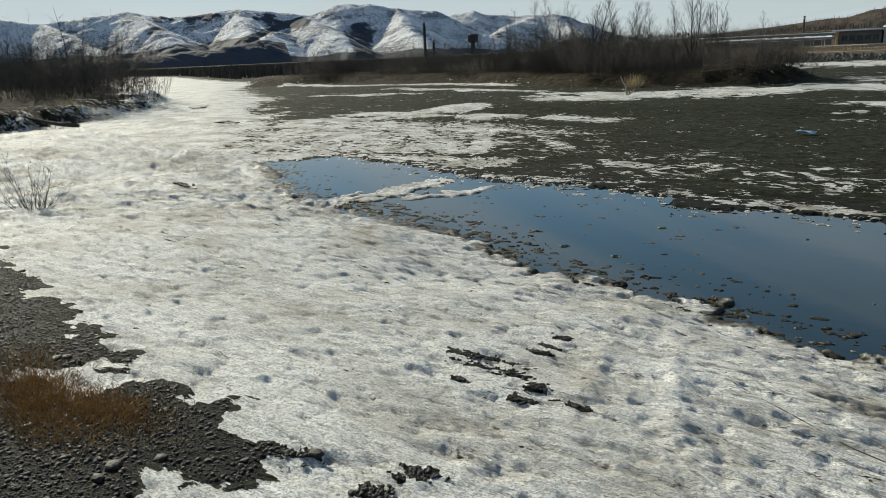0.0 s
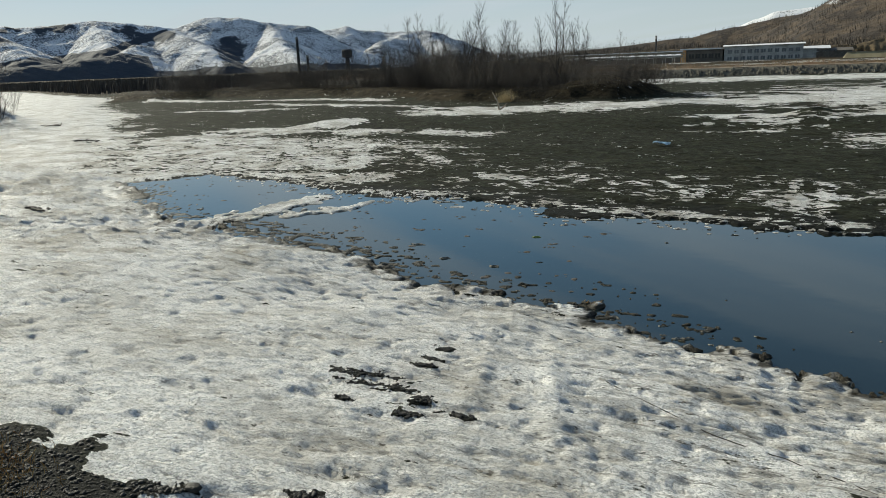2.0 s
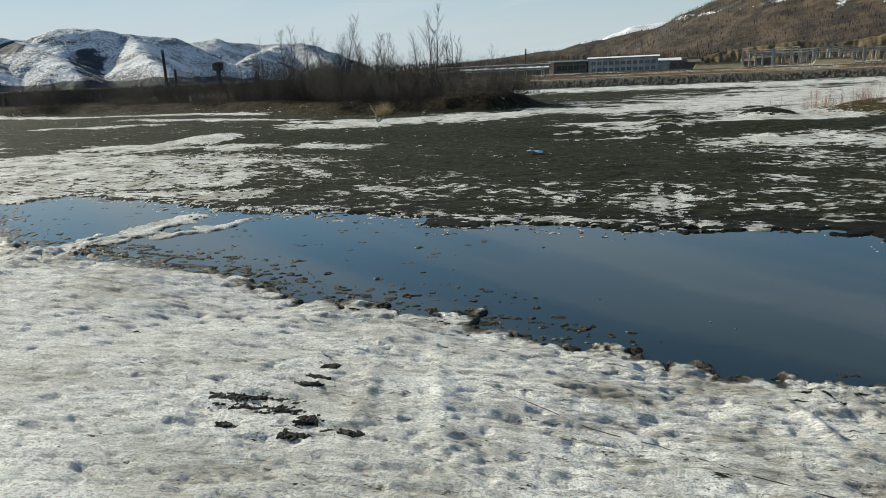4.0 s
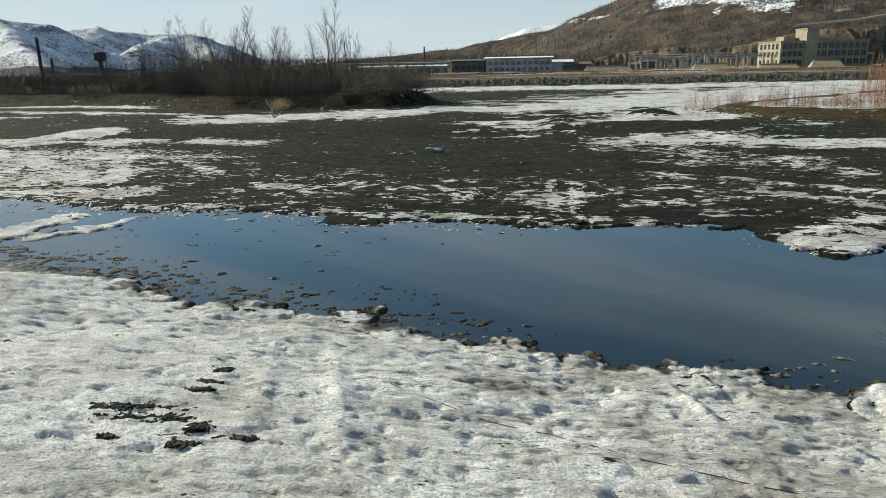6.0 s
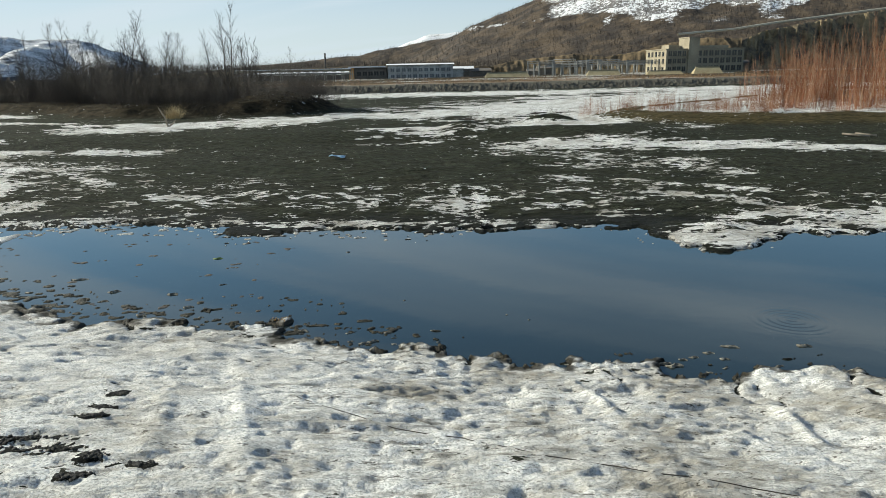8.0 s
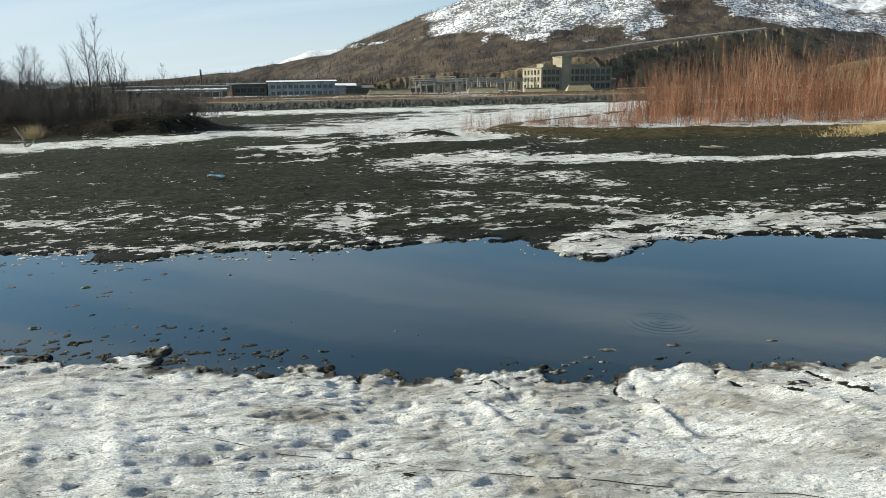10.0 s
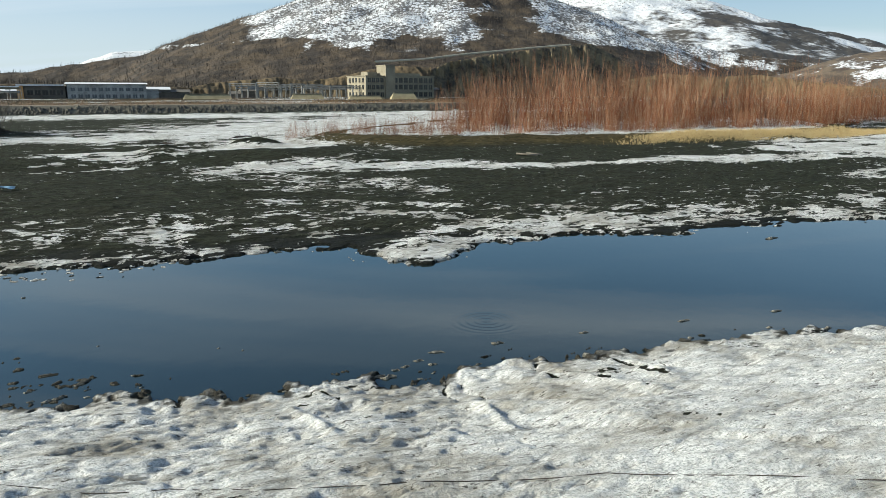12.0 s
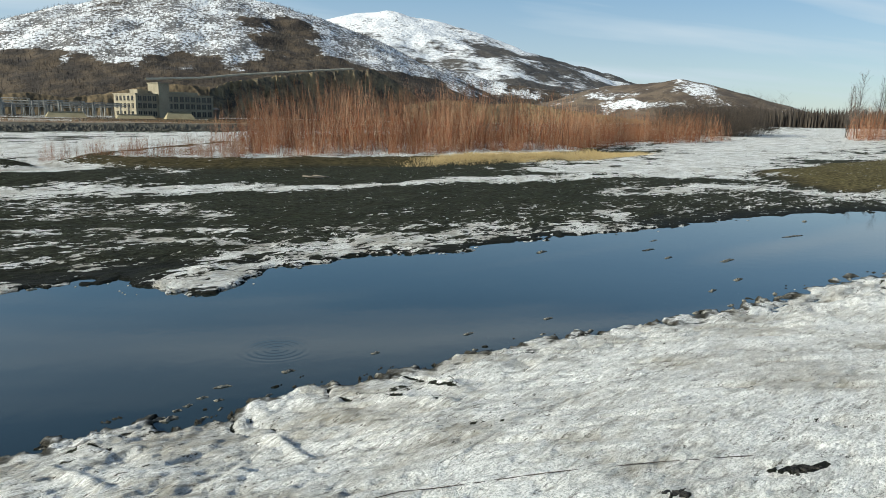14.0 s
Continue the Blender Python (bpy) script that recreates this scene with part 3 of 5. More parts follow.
def shore_d(x, y):
    d = area_d(x, y, POOL)
    r = np.hypot(x, y)
    far = y > np.interp(x, [-17, 5, 30], [15.0, 9.5, 5.0])
    wide = (fbm(x * 1.6, y * 2.2, 4, 3) - 0.5) * np.where(far, 1.0, 0.55) + (fbm(x * 0.5, y * 0.9, 2, 8) - 0.5) * 0.4
    teeth = (fbm(x * 6.0, y * 6.5, 3, 4) - 0.5) * np.where(far, 0.55, 0.7) + (fbm(x * 14, y * 16, 2, 9) - 0.5) * 0.3 * (r < 20)
    return d + wide * np.clip(1.5 - np.abs(d) / 2.5, 0, 1) + teeth * np.clip(1.2 - np.abs(d) / 0.4, 0, 1), far


def ground_at(x, y):
    """Height, snow cover, soil share and dirt of the snow at a place."""
    x, y = np.asarray(x, float), np.asarray(y, float)
    r = np.hypot(x, y)
    d, far = shore_d(x, y)
    out = np.maximum(d, 0)
    steep = 0.235 - 0.115 * ease(-x, 5, 17) - 0.06 * ease(x, 5, 14)
    cap = 1.62 - 0.5 * ease(-x, 8, 22) - 0.4 * ease(x, 8, 25)
    soft = np.sqrt(out * out + 0.36) - 0.6
    near_z = cap * (1 - np.exp(-steep * soft / cap * 1.32)) + 0.02
    near_z = near_z * (1 - ease(out, 14, 40) * 0.75 * ease(-x, 10, 26))
    far_z = 0.035 * np.minimum(out, 2.5) + 0.006 * np.minimum(out, 40) + (fbm(x * 0.12, y * 0.25, 3, 11) - 0.35) * 0.22 * ease(out, 0.3, 6) * (1 - 0.6 * ease(r, 60, 120))
    side = np.where(far, 1.0, 0.0)
    z = near_z * (1 - side) + far_z * side
    # the snow-covered old channel, low and flat
    ch = area_d(x, y, SNOWFIELD)
    low = ease(-ch, -3.0, 2.0) * ease(-x, 14, 17)
    z = z * (1 - low) + np.minimum(z, 0.12 + 0.1 * np.clip(-ch, 0, 6)) * low
    z = np.where(d < 0, -0.3 * ease(-d, 0, 1.2) - 0.01, z + 0.02)
    # bars and banks
    z = z + 0.38 * np.exp(-((line_d(x, y, [(-19.0, 29.8), (-10.0, 30.2), (0.0, 30.5), (9.0, 29.0)]) / 1.7) ** 2)) * far
    isl, lb = area_d(x, y, ISLAND), area_d(x, y, LEFT_BANK)
    wb, gi = area_d(x, y, WILLOW_BANK), area_d(x, y, GRAVEL_ISLE)
    rag = (fbm(x * 0.35, y * 0.35, 3, 21) - 0.5) * 3.0
    rough = (fbm(x * 1.1, y * 1.1, 3, 23) - 0.5) * 2.4
    isl, lb, wb, gi = isl + rag, lb + rag + rough, wb + rag * 0.5, gi + rag * 0.6
    z = z + 0.75 * ease(-isl, -0.6, 2.2) + 1.0 * ease(-lb, -0.4, 3.2) + 0.8 * np.exp(-(((x + 9.8) / 2.6) ** 2 + ((y - 51) / 3.0) ** 2)) + 0.4 * ease(-wb, -0.8, 1.6) + 0.45 * ease(-gi, -1.5, 5)
    # cover
    snow = np.where(far, 0.05 + 0.22 * np.exp(-((out - 2.5) / 2.5) ** 2), 1.0)
    snow = np.where(far, np.maximum(snow, (0.3 + 0.36 * ease(-x, 9, 15)) * ease(-area_d(x, y, MOTTLED) - rag * 0.4, -1.5, 1.5)), snow)
    for w, half, pts in BANDS:
        dd = line_d(x, y, pts) + (fbm(x * 0.45, y * 0.8, 4, 31) - 0.5) * half * 2.2 + (fbm(x * 1.4, y * 4.0, 3, 33) - 0.5) * half * 1.2
        snow = np.maximum(snow, w * (0.82 if w < 1 else 0.95) * np.clip(1.45 - dd / half, 0, 1) ** 0.8 * far)
    snow = np.maximum(snow, ease(-(ch + rag * 1.1), -2.5, 2.5))
    snow = np.maximum(snow, 0.5 * ease(fbm(x * 0.045, y * 0.045, 3, 99), 0.5, 0.62) * ease(r, 104, 125) * ease(np.degrees(np.arctan2(x, y)), -14, -8))
    for hx, hy in ((2.3, 30.8), (6.6, 36.6), (7.6, 36.2)):
        knob = np.exp(-(((x - hx) / 0.9) ** 2 + ((y - hy) / 0.6) ** 2))
        z, snow = z + 0.35 * knob, snow * (1 - knob)
    snow = snow * (1 - 0.95 * ease(-isl, -0.3, 0.8)) * (1 - 0.3 * ease(-lb, -0.5, 0.6)) * (1 - 0.85 * ease(-wb, -0.2, 0.6)) * (1 - 0.75 * ease(-gi, -0.5, 2))
    inner = ease(-wb, 1.6, 2.6)
    snow = np.maximum(snow, 0.72 * inner)
    sh = area_d(x, y, SHINGLE) + (fbm(x * 4, y * 5, 4, 41) - 0.5) * 0.8
    snow = snow * ease(sh, -0.2, 0.14)
    for sx, sy, a, b, turn in SPOTS:
        c, s = math.cos(radians(turn)), math.sin(radians(turn))
        u, v = ((x - sx) * c + (y - sy) * s) / a, (-(x - sx) * s + (y - sy) * c) / b
        q = np.hypot(u, v) * 0.85 + (fbm(x * 13, y * 34, 4, 51) - 0.5) * 2.6
        snow = snow * ease(q, 0.35, 1.15)
    snow = snow * ease(d, -0.12, 0.03)
    dirt = np.clip(0.3 + 0.3 * ease(-x, 2, 9) * (1 - ease(out, 3, 9)) + 0.9 * np.exp(-out / 0.35) + 0.3 * far, 0, 1)
    earth = np.clip(ease(-isl, -0.5, 0.5) + ease(-lb, -0.5, 0.5) + ease(-wb, -0.8, 0.3) + ease(-gi, -1, 1) + ease(r, 110, 140), 0, 1)
    # relief of the melting snow and of the gravel
    close = 1 - ease(r, 18, 34)
    lumps = (fbm(x * 1.5, y * 3.2, 3, 61) - 0.5) * 0.06 - np.clip(fbm(x * 3.6, y * 9, 3, 71) - 0.55, 0, 1) * 0.22 - np.clip(fbm(x * 7, y * 16, 2, 72) - 0.57, 0, 1) * 0.15 + (fbm(x * 8, y * 16, 2, 73) - 0.5) * 0.034
    u, v = 0.73 * x - 0.68 * y, 0.68 * x + 0.73 * y
    lumps = lumps * (1 - 0.6 * ease(x, 1.5, 4)) + ((fbm(u * 0.9, v * 5.0, 3, 131) - 0.5) * 0.08 - np.clip(fbm(u * 1.6, v * 9.0, 3, 133) - 0.56, 0, 1) * 0.14) * ease(x, 1.5, 4)
    soiled = np.exp(-(((x - 1.0) / 3.2) ** 2) - (((y - 4.7) / 1.9) ** 2))
    dirt = np.clip(dirt + 0.85 * soiled + 0.28 * ease(x, 2.5, 5) * (1 - ease(r, 16, 26)) + 0.4 * ease(-x, 5, 9) * ease(y, 5, 9) * (1 - ease(r, 30, 48)), 0, 1)
    lumps = lumps * (0.5 + 0.3 * np.exp(-out / 1.3) + 0.15 * soiled + 0.25 * ease(x, 1.5, 4)) * ease(out, 0.0, 0.3)
    dirt = np.clip(dirt + np.clip(-lumps * 20 - 0.1, 0, 0.9) * (0.4 + dirt), 0, 1)
    rim = 0.008 * np.exp(-(((out - 0.25) / 0.2) ** 2)) * (0.4 + 1.2 * vnoise(x * 2.3, y * 2.3, 81))
    z = z + np.where((d > 0) & (~far), ((fbm(x * 1.3, y * 3.4, 4, 121) - 0.5) * 0.22 - np.clip(fbm(x * 2.4, y * 6, 3, 123) - 0.55, 0, 1) * 0.3) * ease(r, 9, 14) * (1 - ease(r, 40, 60)) * snow, 0)
    z = z + np.where(d > 0, (lumps * close + rim * (~far)) * np.clip(snow, 0, 1), 0)
    z = z + np.where((d > 0) & far, snow * 0.04 + (fbm(x * 0.9, y * 2.2, 4, 91) - 0.5) * 0.16 * (1 - ease(r, 40, 75)) * ease(out, 0.1, 1.5) + (fbm(x * 2.6, y * 5.0, 3, 93) - 0.5) * 0.07 * (1 - ease(r, 24, 36)) * ease(out, 0.1, 0.8), 0)
    for a, b in SLITS:
        gap = np.exp(-((line_d(x + 0.05 * np.sin(y * 9), y, [a, b]) / 0.028) ** 2)) * (~far)
        z, snow = z - 0.025 * gap, snow * (1 - 0.75 * gap)
    for a, b, wide, high in RIDGES:
        z = z + 0.85 * high * np.exp(-((line_d(x, y, [a, b]) / wide) ** 2))
    strip = np.minimum(line_d(x, y, ICE_STRIP) - 0.1, line_d(x, y, ICE_STRIP_2) + 0.16) + (fbm(x * 4, y * 4, 4, 95) - 0.5) * 1.3
    on = ease(-strip, -0.42, -0.2)
    z, snow, dirt = np.maximum(z, -0.06 + (0.065 + 0.04 * vnoise(x * 4, y * 4, 97)) * on), np.maximum(snow, on * 0.9), np.maximum(dirt, on)
    turn = np.degrees(np.arctan2(x, y))
    z = z + 1.9 * ease(r, 55, 200) * ease(turn, 50, 60) * (1 - ease(turn, 100, 120))
    # rotten rim of the near snow, and slivers of sodden crust awash beside it
    ragged = fbm(x * 5.0, y * 9.0, 4, 111)
    rot = np.clip(1.25 - out / (0.08 + 0.42 * np.clip(ragged - 0.25, 0, 1) + 0.5 * ease(-x, 2, 6) * ragged), 0, 1) * (d < 0.9) * (r < 30) * np.where(far, 0.35, 1.0)
    awash = ease(fbm(x * 6.0, y * 14.0, 4, 113) + 0.1 * ease(-x, 1.5, 5) * (~far) - (0.1 + 0.35 * ease(x, -1, 2)) * np.clip(-d, 0, 3) + 0.02 * far, 0.63, 0.67) * (d < 0.02) * (d > -0.9) * (r < 24)
    z, snow = np.where(d < 0.02, np.maximum(z, -0.02 + 0.035 * awash), z), np.maximum(snow, awash * 0.8)
    rot = np.maximum(rot, awash * np.where(far, 0.5, 1.0)) * (1 - 0.6 * on)
    turf = np.clip(ease(-gi, -0.5, 1.5) + 0.45 * ease(-wb, -0.8, 0.2), 0, 1)
    bared = (1 - np.clip(snow, 0, 1)) * (~far) * (1 - ease(r, 8, 14))
    return z, snow, earth, dirt, bared, rot, turf


def height(x, y):
    return float(ground_at(np.array([x]), np.array([y]))[0][0])
# ---- end of plan ----


def build_ground():
    rr = np.concatenate([np.linspace(0.02, 2.8, 50)[:-1], np.arange(2.8, 9, 0.03), np.arange(9, 16, 0.045), 16 * 1.0075 ** np.arange(0, 178), 60.8 * 1.017 ** np.arange(0, 58), 163 * 1.07 ** np.arange(0, 50)])
    side = np.concatenate([np.arange(-110, -72, 2.0), np.arange(-72, 80, 0.2), np.arange(80, 120, 2.0), np.arange(120, 251, 10.0)])
    R, A = np.meshgrid(rr, np.radians(side), indexing="ij")
    X, Y = R * np.sin(A), R * np.cos(A)
    Z, S, E_, D, W_, rot, turf = ground_at(X, Y)
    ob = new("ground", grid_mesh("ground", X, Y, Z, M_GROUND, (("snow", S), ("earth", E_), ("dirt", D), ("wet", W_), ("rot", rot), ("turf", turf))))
    return tagged(ob, "melting dirty snow and dark river gravel on a river flat", "ground", kind="structure")


def build_water():
    v, f = box(-24, 64, -12, 19, -0.02, 0.0)
    ob = new("water", mesh_of("water", v, f, M_WATER))
    return tagged(ob, "still murky meltwater pool mirroring the blue sky", "water", kind="structure")


build_ground()
build_water()

# ---- hills and mountains ----
def polar(turn, r):
    a = radians(turn)
    return (r * math.sin(a), r * math.cos(a))


def crest_of(points, r):
    """Skyline points (turn, elevation) set at a distance r or (turn, elevation, r): x, y, z of the crest."""
    out = []
    for p in points:
        rr = p[2] if len(p) > 2 else r
        out.append((*polar(p[0], rr), 3 + rr * math.tan(radians(p[1]))))
    return out


def ridge_height(X, Y, lines, fall, rough, seed, scale, warp=0.55):
    """Height of a range: slopes fall from the crest and its spurs, gullied by noise."""
    best = np.full(X.shape, -80.0)
    wx = X + (fbm(X / scale, Y / scale, 4, seed) - 0.5) * scale * warp
    wy = Y + (fbm(X / scale, Y / scale, 4, seed + 9) - 0.5) * scale * warp
    for pts in lines:
        for (x0, y0, z0), (x1, y1, z1) in zip(pts[:-1], pts[1:]):
            dx, dy = x1 - x0, y1 - y0
            t = np.clip(((X - x0) * dx + (Y - y0) * dy) / (dx * dx + dy * dy), 0, 1)
            d0 = np.hypot(X - x0 - t * dx, Y - y0 - t * dy)
            d1 = np.hypot(wx - x0 - t * dx, wy - y0 - t * dy)
            d = d0 + (d1 - d0) * np.clip(d0 / (scale * 1.2), 0, 1)
            h = z0 + (z1 - z0) * t - fall * np.sqrt(d * d + (scale * 0.12) ** 2) + fall * scale * 0.12
            best = np.maximum(best, h)
    crest = np.clip(best / 60.0, 0, 1)
    return best + (fbm(X / scale * 4, Y / scale * 4, 4, seed + 5) - 0.5) * rough * crest


def range_sheet(name, lines, span, fall, rough, seed, scale, cover, mat, label, category, n=(150, 360), warp=0.55):
    t0, t1, r0, r1 = span
    rr = np.geomspace(r0, r1, n[0])
    R, A = np.meshgrid(rr, np.radians(np.linspace(t0, t1, n[1])), indexing="ij")
    X, Y = R * np.sin(A), R * np.cos(A)
    Z = ridge_height(X, Y, lines, fall, rough, seed, scale, warp)
    S = cover(np.degrees(A), R, Z, X, Y)
    ob = new(name, grid_mesh(name, X, Y, Z, mat, (("snow", S),)))
    return tagged(ob, label, category, kind="structure"), (X, Y, Z, S)


RANGE = crest_of([(-76, 3.3), (-70, 3.6), (-64.6, 3.5), (-62.2, 3.2), (-60.2, 3.45), (-56.7, 3.9), (-53.9, 3.5), (-51.9, 3.6), (-49.0, 3.95), (-45.6, 3.6), (-43.7, 3.3), (-41.2, 4.1), (-39.1, 4.0), (-36.9, 3.65), (-33.9, 3.3), (-32.2, 2.4), (-30.4, 0.8)], 3000)
SPURS = [
    crest_of([(-43.8, 3.25, 2900), (-42.6, 2.5, 2700), (-41.5, 1.65, 2520), (-40.3, 0.7, 2380), (-39.2, -0.3, 2280)], 0),
    crest_of([(-56.7, 3.88, 2990), (-55.1, 2.9, 2760), (-53.5, 1.5, 2500), (-52.6, 0.3, 2350)], 0),
    crest_of([(-46.2, 2.3, 2700), (-47.8, 1.6, 2450), (-51.0, 1.15, 2300), (-56.6, 0.75, 2230), (-62.0, 0.4, 2200)], 0),
    crest_of([(-62.2, 3.2, 2990), (-60.4, 2.1, 2700), (-58.6, 0.9, 2450)], 0),
    crest_of([(-36.9, 3.6, 2990), (-36.0, 2.2, 2650), (-34.6, 0.5, 2300)], 0),
    crest_of([(-49.0, 3.9, 2990), (-48.4, 2.9, 2760), (-48.4, 2.1, 2600)], 0),
]
RANGE_BACK = crest_of([(-36, 2.2), (-33.0, 2.85), (-31.0, 3.2), (-29.0, 2.75), (-26.9, 2.65), (-24.8, 2.66), (-23.75, 2.4), (-22.3, 1.85), (-19.9, 0.9), (-17.4, 0.3)], 3900)
SPURS_BACK = [crest_of([(-25.9, 2.6, 3890), (-28.1, 1.88, 3500), (-30.4, 0.8, 3250)], 0), crest_of([(-24.8, 2.6, 3890), (-22.5, 1.2, 3500)], 0)]


def cover_range(A, R, Z, X, Y):
    """Snow on the open slopes; woods fill the foot, the front ridge and the hollow right of the spur."""
    el = np.degrees(np.arctan2(Z - 3, R))
    ragged = (fbm(X / 150, Y / 150, 4, 8) - 0.5)
    edge = np.interp(A, [-64, -56.5, -52.1, -48.9, -44.2, -43.6, -40], [0.8, 1.0, 1.65, 2.1, 3.3, 0.5, 0.35])
    face = ease(np.interp(A, [-47.8, -44.0, -43], [1.75, 3.2, 9]) - el, 0, 0.12) * ease(A - np.interp(el, [0, 1.4, 1.75], [-45.4, -45.8, -47.8]), -0.1, 0.25)
    woods = ease(edge + 0.5 * ragged - el, -0.1, 0.15) * (1 - face)
    woods = np.maximum(woods, ease(0.45 + 0.6 * ragged - el, 0, 0.2))
    hollow = np.exp(-(((A + 39.3 + 0.35 * el) / 1.15) ** 2)) * ease(2.9 + ragged - el, 0, 0.5)
    streak = np.clip((fbm(X / 200, Y / 200, 4, 5) - 0.58) * 5, 0, 0.6)
    return np.clip(0.93 - woods - 0.7 * hollow * (0.75 + ragged) - 0.75 * streak, 0.0, 1)


def cover_back(A, R, Z, X, Y):
    return np.clip(0.62 + 0.3 * ease(Z, 60, 150), 0, 1)


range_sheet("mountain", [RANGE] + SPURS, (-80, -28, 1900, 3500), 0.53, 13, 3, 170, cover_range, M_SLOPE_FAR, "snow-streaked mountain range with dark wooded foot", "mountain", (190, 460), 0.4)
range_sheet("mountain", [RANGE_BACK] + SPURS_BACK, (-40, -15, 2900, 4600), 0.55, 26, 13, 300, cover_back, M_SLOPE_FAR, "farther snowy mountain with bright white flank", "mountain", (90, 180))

HILL = crest_of([(-24, 0.1), (-15.3, 0.65), (-11.9, 0.95), (-7.5, 1.3), (-4.3, 1.6), (-1.6, 2.1), (1.5, 2.6), (4.1, 3.1), (6.5, 4.0), (9.2, 4.95), (11.4, 5.75), (13.7, 6.75), (16.1, 7.5), (20.0, 8.4), (23.0, 8.9), (26.0, 8.9), (29.6, 8.55), (32.3, 7.85), (34.9, 6.9), (36.7, 6.0), (39.4, 4.9), (42.1, 4.3), (47.0, 3.3), (53.0, 2.4), (58.0, 1.4)], 1100)
HILL = [(x, y, z - 5.0) for x, y, z in HILL]
HILL_BACK = crest_of([(30.0, 6.6), (34.9, 7.2), (36.7, 7.95), (38.4, 8.15), (41.1, 7.65), (43.8, 6.55), (46.6, 5.5), (49.3, 4.7), (52.9, 4.3), (55.5, 3.65), (57.3, 3.05), (60.0, 2.6), (63.0, 2.1), (67.0, 1.0)], 1900)
KNOLL = crest_of([(54.3, 2.1), (56.5, 2.7), (59.0, 2.83), (61.5, 3.25), (63.2, 2.95), (64.8, 2.35), (66.1, 1.6), (67.6, 0.6)], 700)
WHITE_TOP = crest_of([(-4, 0.6), (-1.6, 1.75), (0.2, 2.4), (1.5, 2.8), (3.7, 2.95), (6.0, 2.8), (9.0, 2.2)], 2600)


def cover_hill(A, R, Z, X, Y):
    up = ease(Z + (fbm(X / 60, Y / 60, 3, 15) - 0.5) * 45, 48, 68) * ease(A, 9, 12.5)
    bare = np.exp(-(((A - 31.0) / 3.2) ** 2) - (((Z - 95) / 34) ** 2)) * 0.8
    lane = np.exp(-(((Z - 62) / 5) ** 2)) * 0.35 * ease(A, -2, 2) * (1 - ease(A, 9, 13))
    low = np.interp(A, [33, 38, 41, 46], [96, 88, 62, 34])
    right = 0.6 * ease(A, 33, 36) * ease(Z + 30 * (fbm(X / 45, Y / 45, 3, 19) - 0.5), low - 12, low + 12)
    return np.clip(0.04 + 0.82 * up - bare + right + lane + 0.25 * (fbm(X / 70, Y / 70, 3, 5) - 0.5) * up, 0, 1)


hill, HILL_DATA = range_sheet("hill", [HILL], (-26, 62, 520, 1500), 0.41, 8, 23, 110, cover_hill, M_SLOPE, "broad hill with bare larch woods below and snow near the top", "hill", (140, 420))
range_sheet("hill", [HILL_BACK], (26, 70, 1250, 2500), 0.33, 14, 33, 220, lambda A, R, Z, X, Y: np.clip(0.42 + 0.4 * ease(Z, 130, 215) + 0.5 * (fbm(X / 90, Y / 90, 3, 35) - 0.5), 0, 1), M_SNOWTOP, "farther rounded hill with bright wind-packed snow", "hill", (70, 200))
range_sheet("hill", [KNOLL], (46, 84, 540, 900), 0.3, 5, 43, 60, lambda A, R, Z, X, Y: np.clip(0.3 + 0.4 * np.exp(-(((A - 57.5) / 2.2) ** 2) - (((Z - 20) / 10) ** 2)) + 0.3 * np.exp(-(((A - 63.5) / 1.2) ** 2) - (((Z - 34) / 8) ** 2)), 0, 1), M_BARE, "low brown knoll with snow patches", "hill", (50, 120))
range_sheet("mountain", [WHITE_TOP], (-12, 14, 2100, 3100), 0.55, 6, 53, 220, lambda A, R, Z, X, Y: np.ones_like(Z) * 0.97, M_SNOWTOP, "white snowy mountain top behind the wooded hill", "mountain", (50, 120))


def larch_stuff(name, spots, tall, seed, label, sides=3, wide=1.0):
    """Thin bare larches standing at the places given, past counting."""
    rng = random.Random(seed)
    v, f = [], []
    for x, y, z in spots:
        h, w = tall * rng.uniform(0.6, 1.25), tall * rng.uniform(0.04, 0.09) * wide
        b, a0 = len(v), rng.uniform(0, 2)
        lean = (rng.gauss(0, 0.03) * h, rng.gauss(0, 0.03) * h)
        for k in range(sides):
            a = a0 + 2 * math.pi * k / sides
            v.append((x + w * math.cos(a), y + w * math.sin(a), z - 1.0))
        v.append((x + lean[0], y + lean[1], z + h))
        f += [(b + k, b + (k + 1) % sides, b + sides) for k in range(sides)]
    ob = new(name, mesh_of(name, v, f, M_LARCH))
    return tagged(ob, label, "trees", kind="stuff")


def scatter_on(data, count, seed, keep):
    X, Y, Z, S = data
    rng = np.random.RandomState(seed)
    i, j = rng.randint(0, X.shape[0] - 1, count), rng.randint(0, X.shape[1] - 1, count)
    u, w = rng.rand(count), rng.rand(count)
    mixd = lambda Q: (Q[i, j] * (1 - u) + Q[i + 1, j] * u) * (1 - w) + (Q[i, j + 1] * (1 - u) + Q[i + 1, j + 1] * u) * w
    x, y, z, s = mixd(X), mixd(Y), mixd(Z), mixd(S)
    ok = keep(x, y, z, s, rng.rand(count)) & (z > -2)
    return list(zip(x[ok].tolist(), y[ok].tolist(), z[ok].tolist()))


larch_stuff("larch_wood", scatter_on(HILL_DATA, 80000, 4, lambda x, y, z, s, q: (np.hypot(x, y) < 1130) & (q < np.where(s > 0.5, 0.38 + 0.45 * (fbm(x / 40, z / 9, 2, 77) > 0.52), 0.72))), 4.2, 5, "bare brown larch woods covering the hillside")


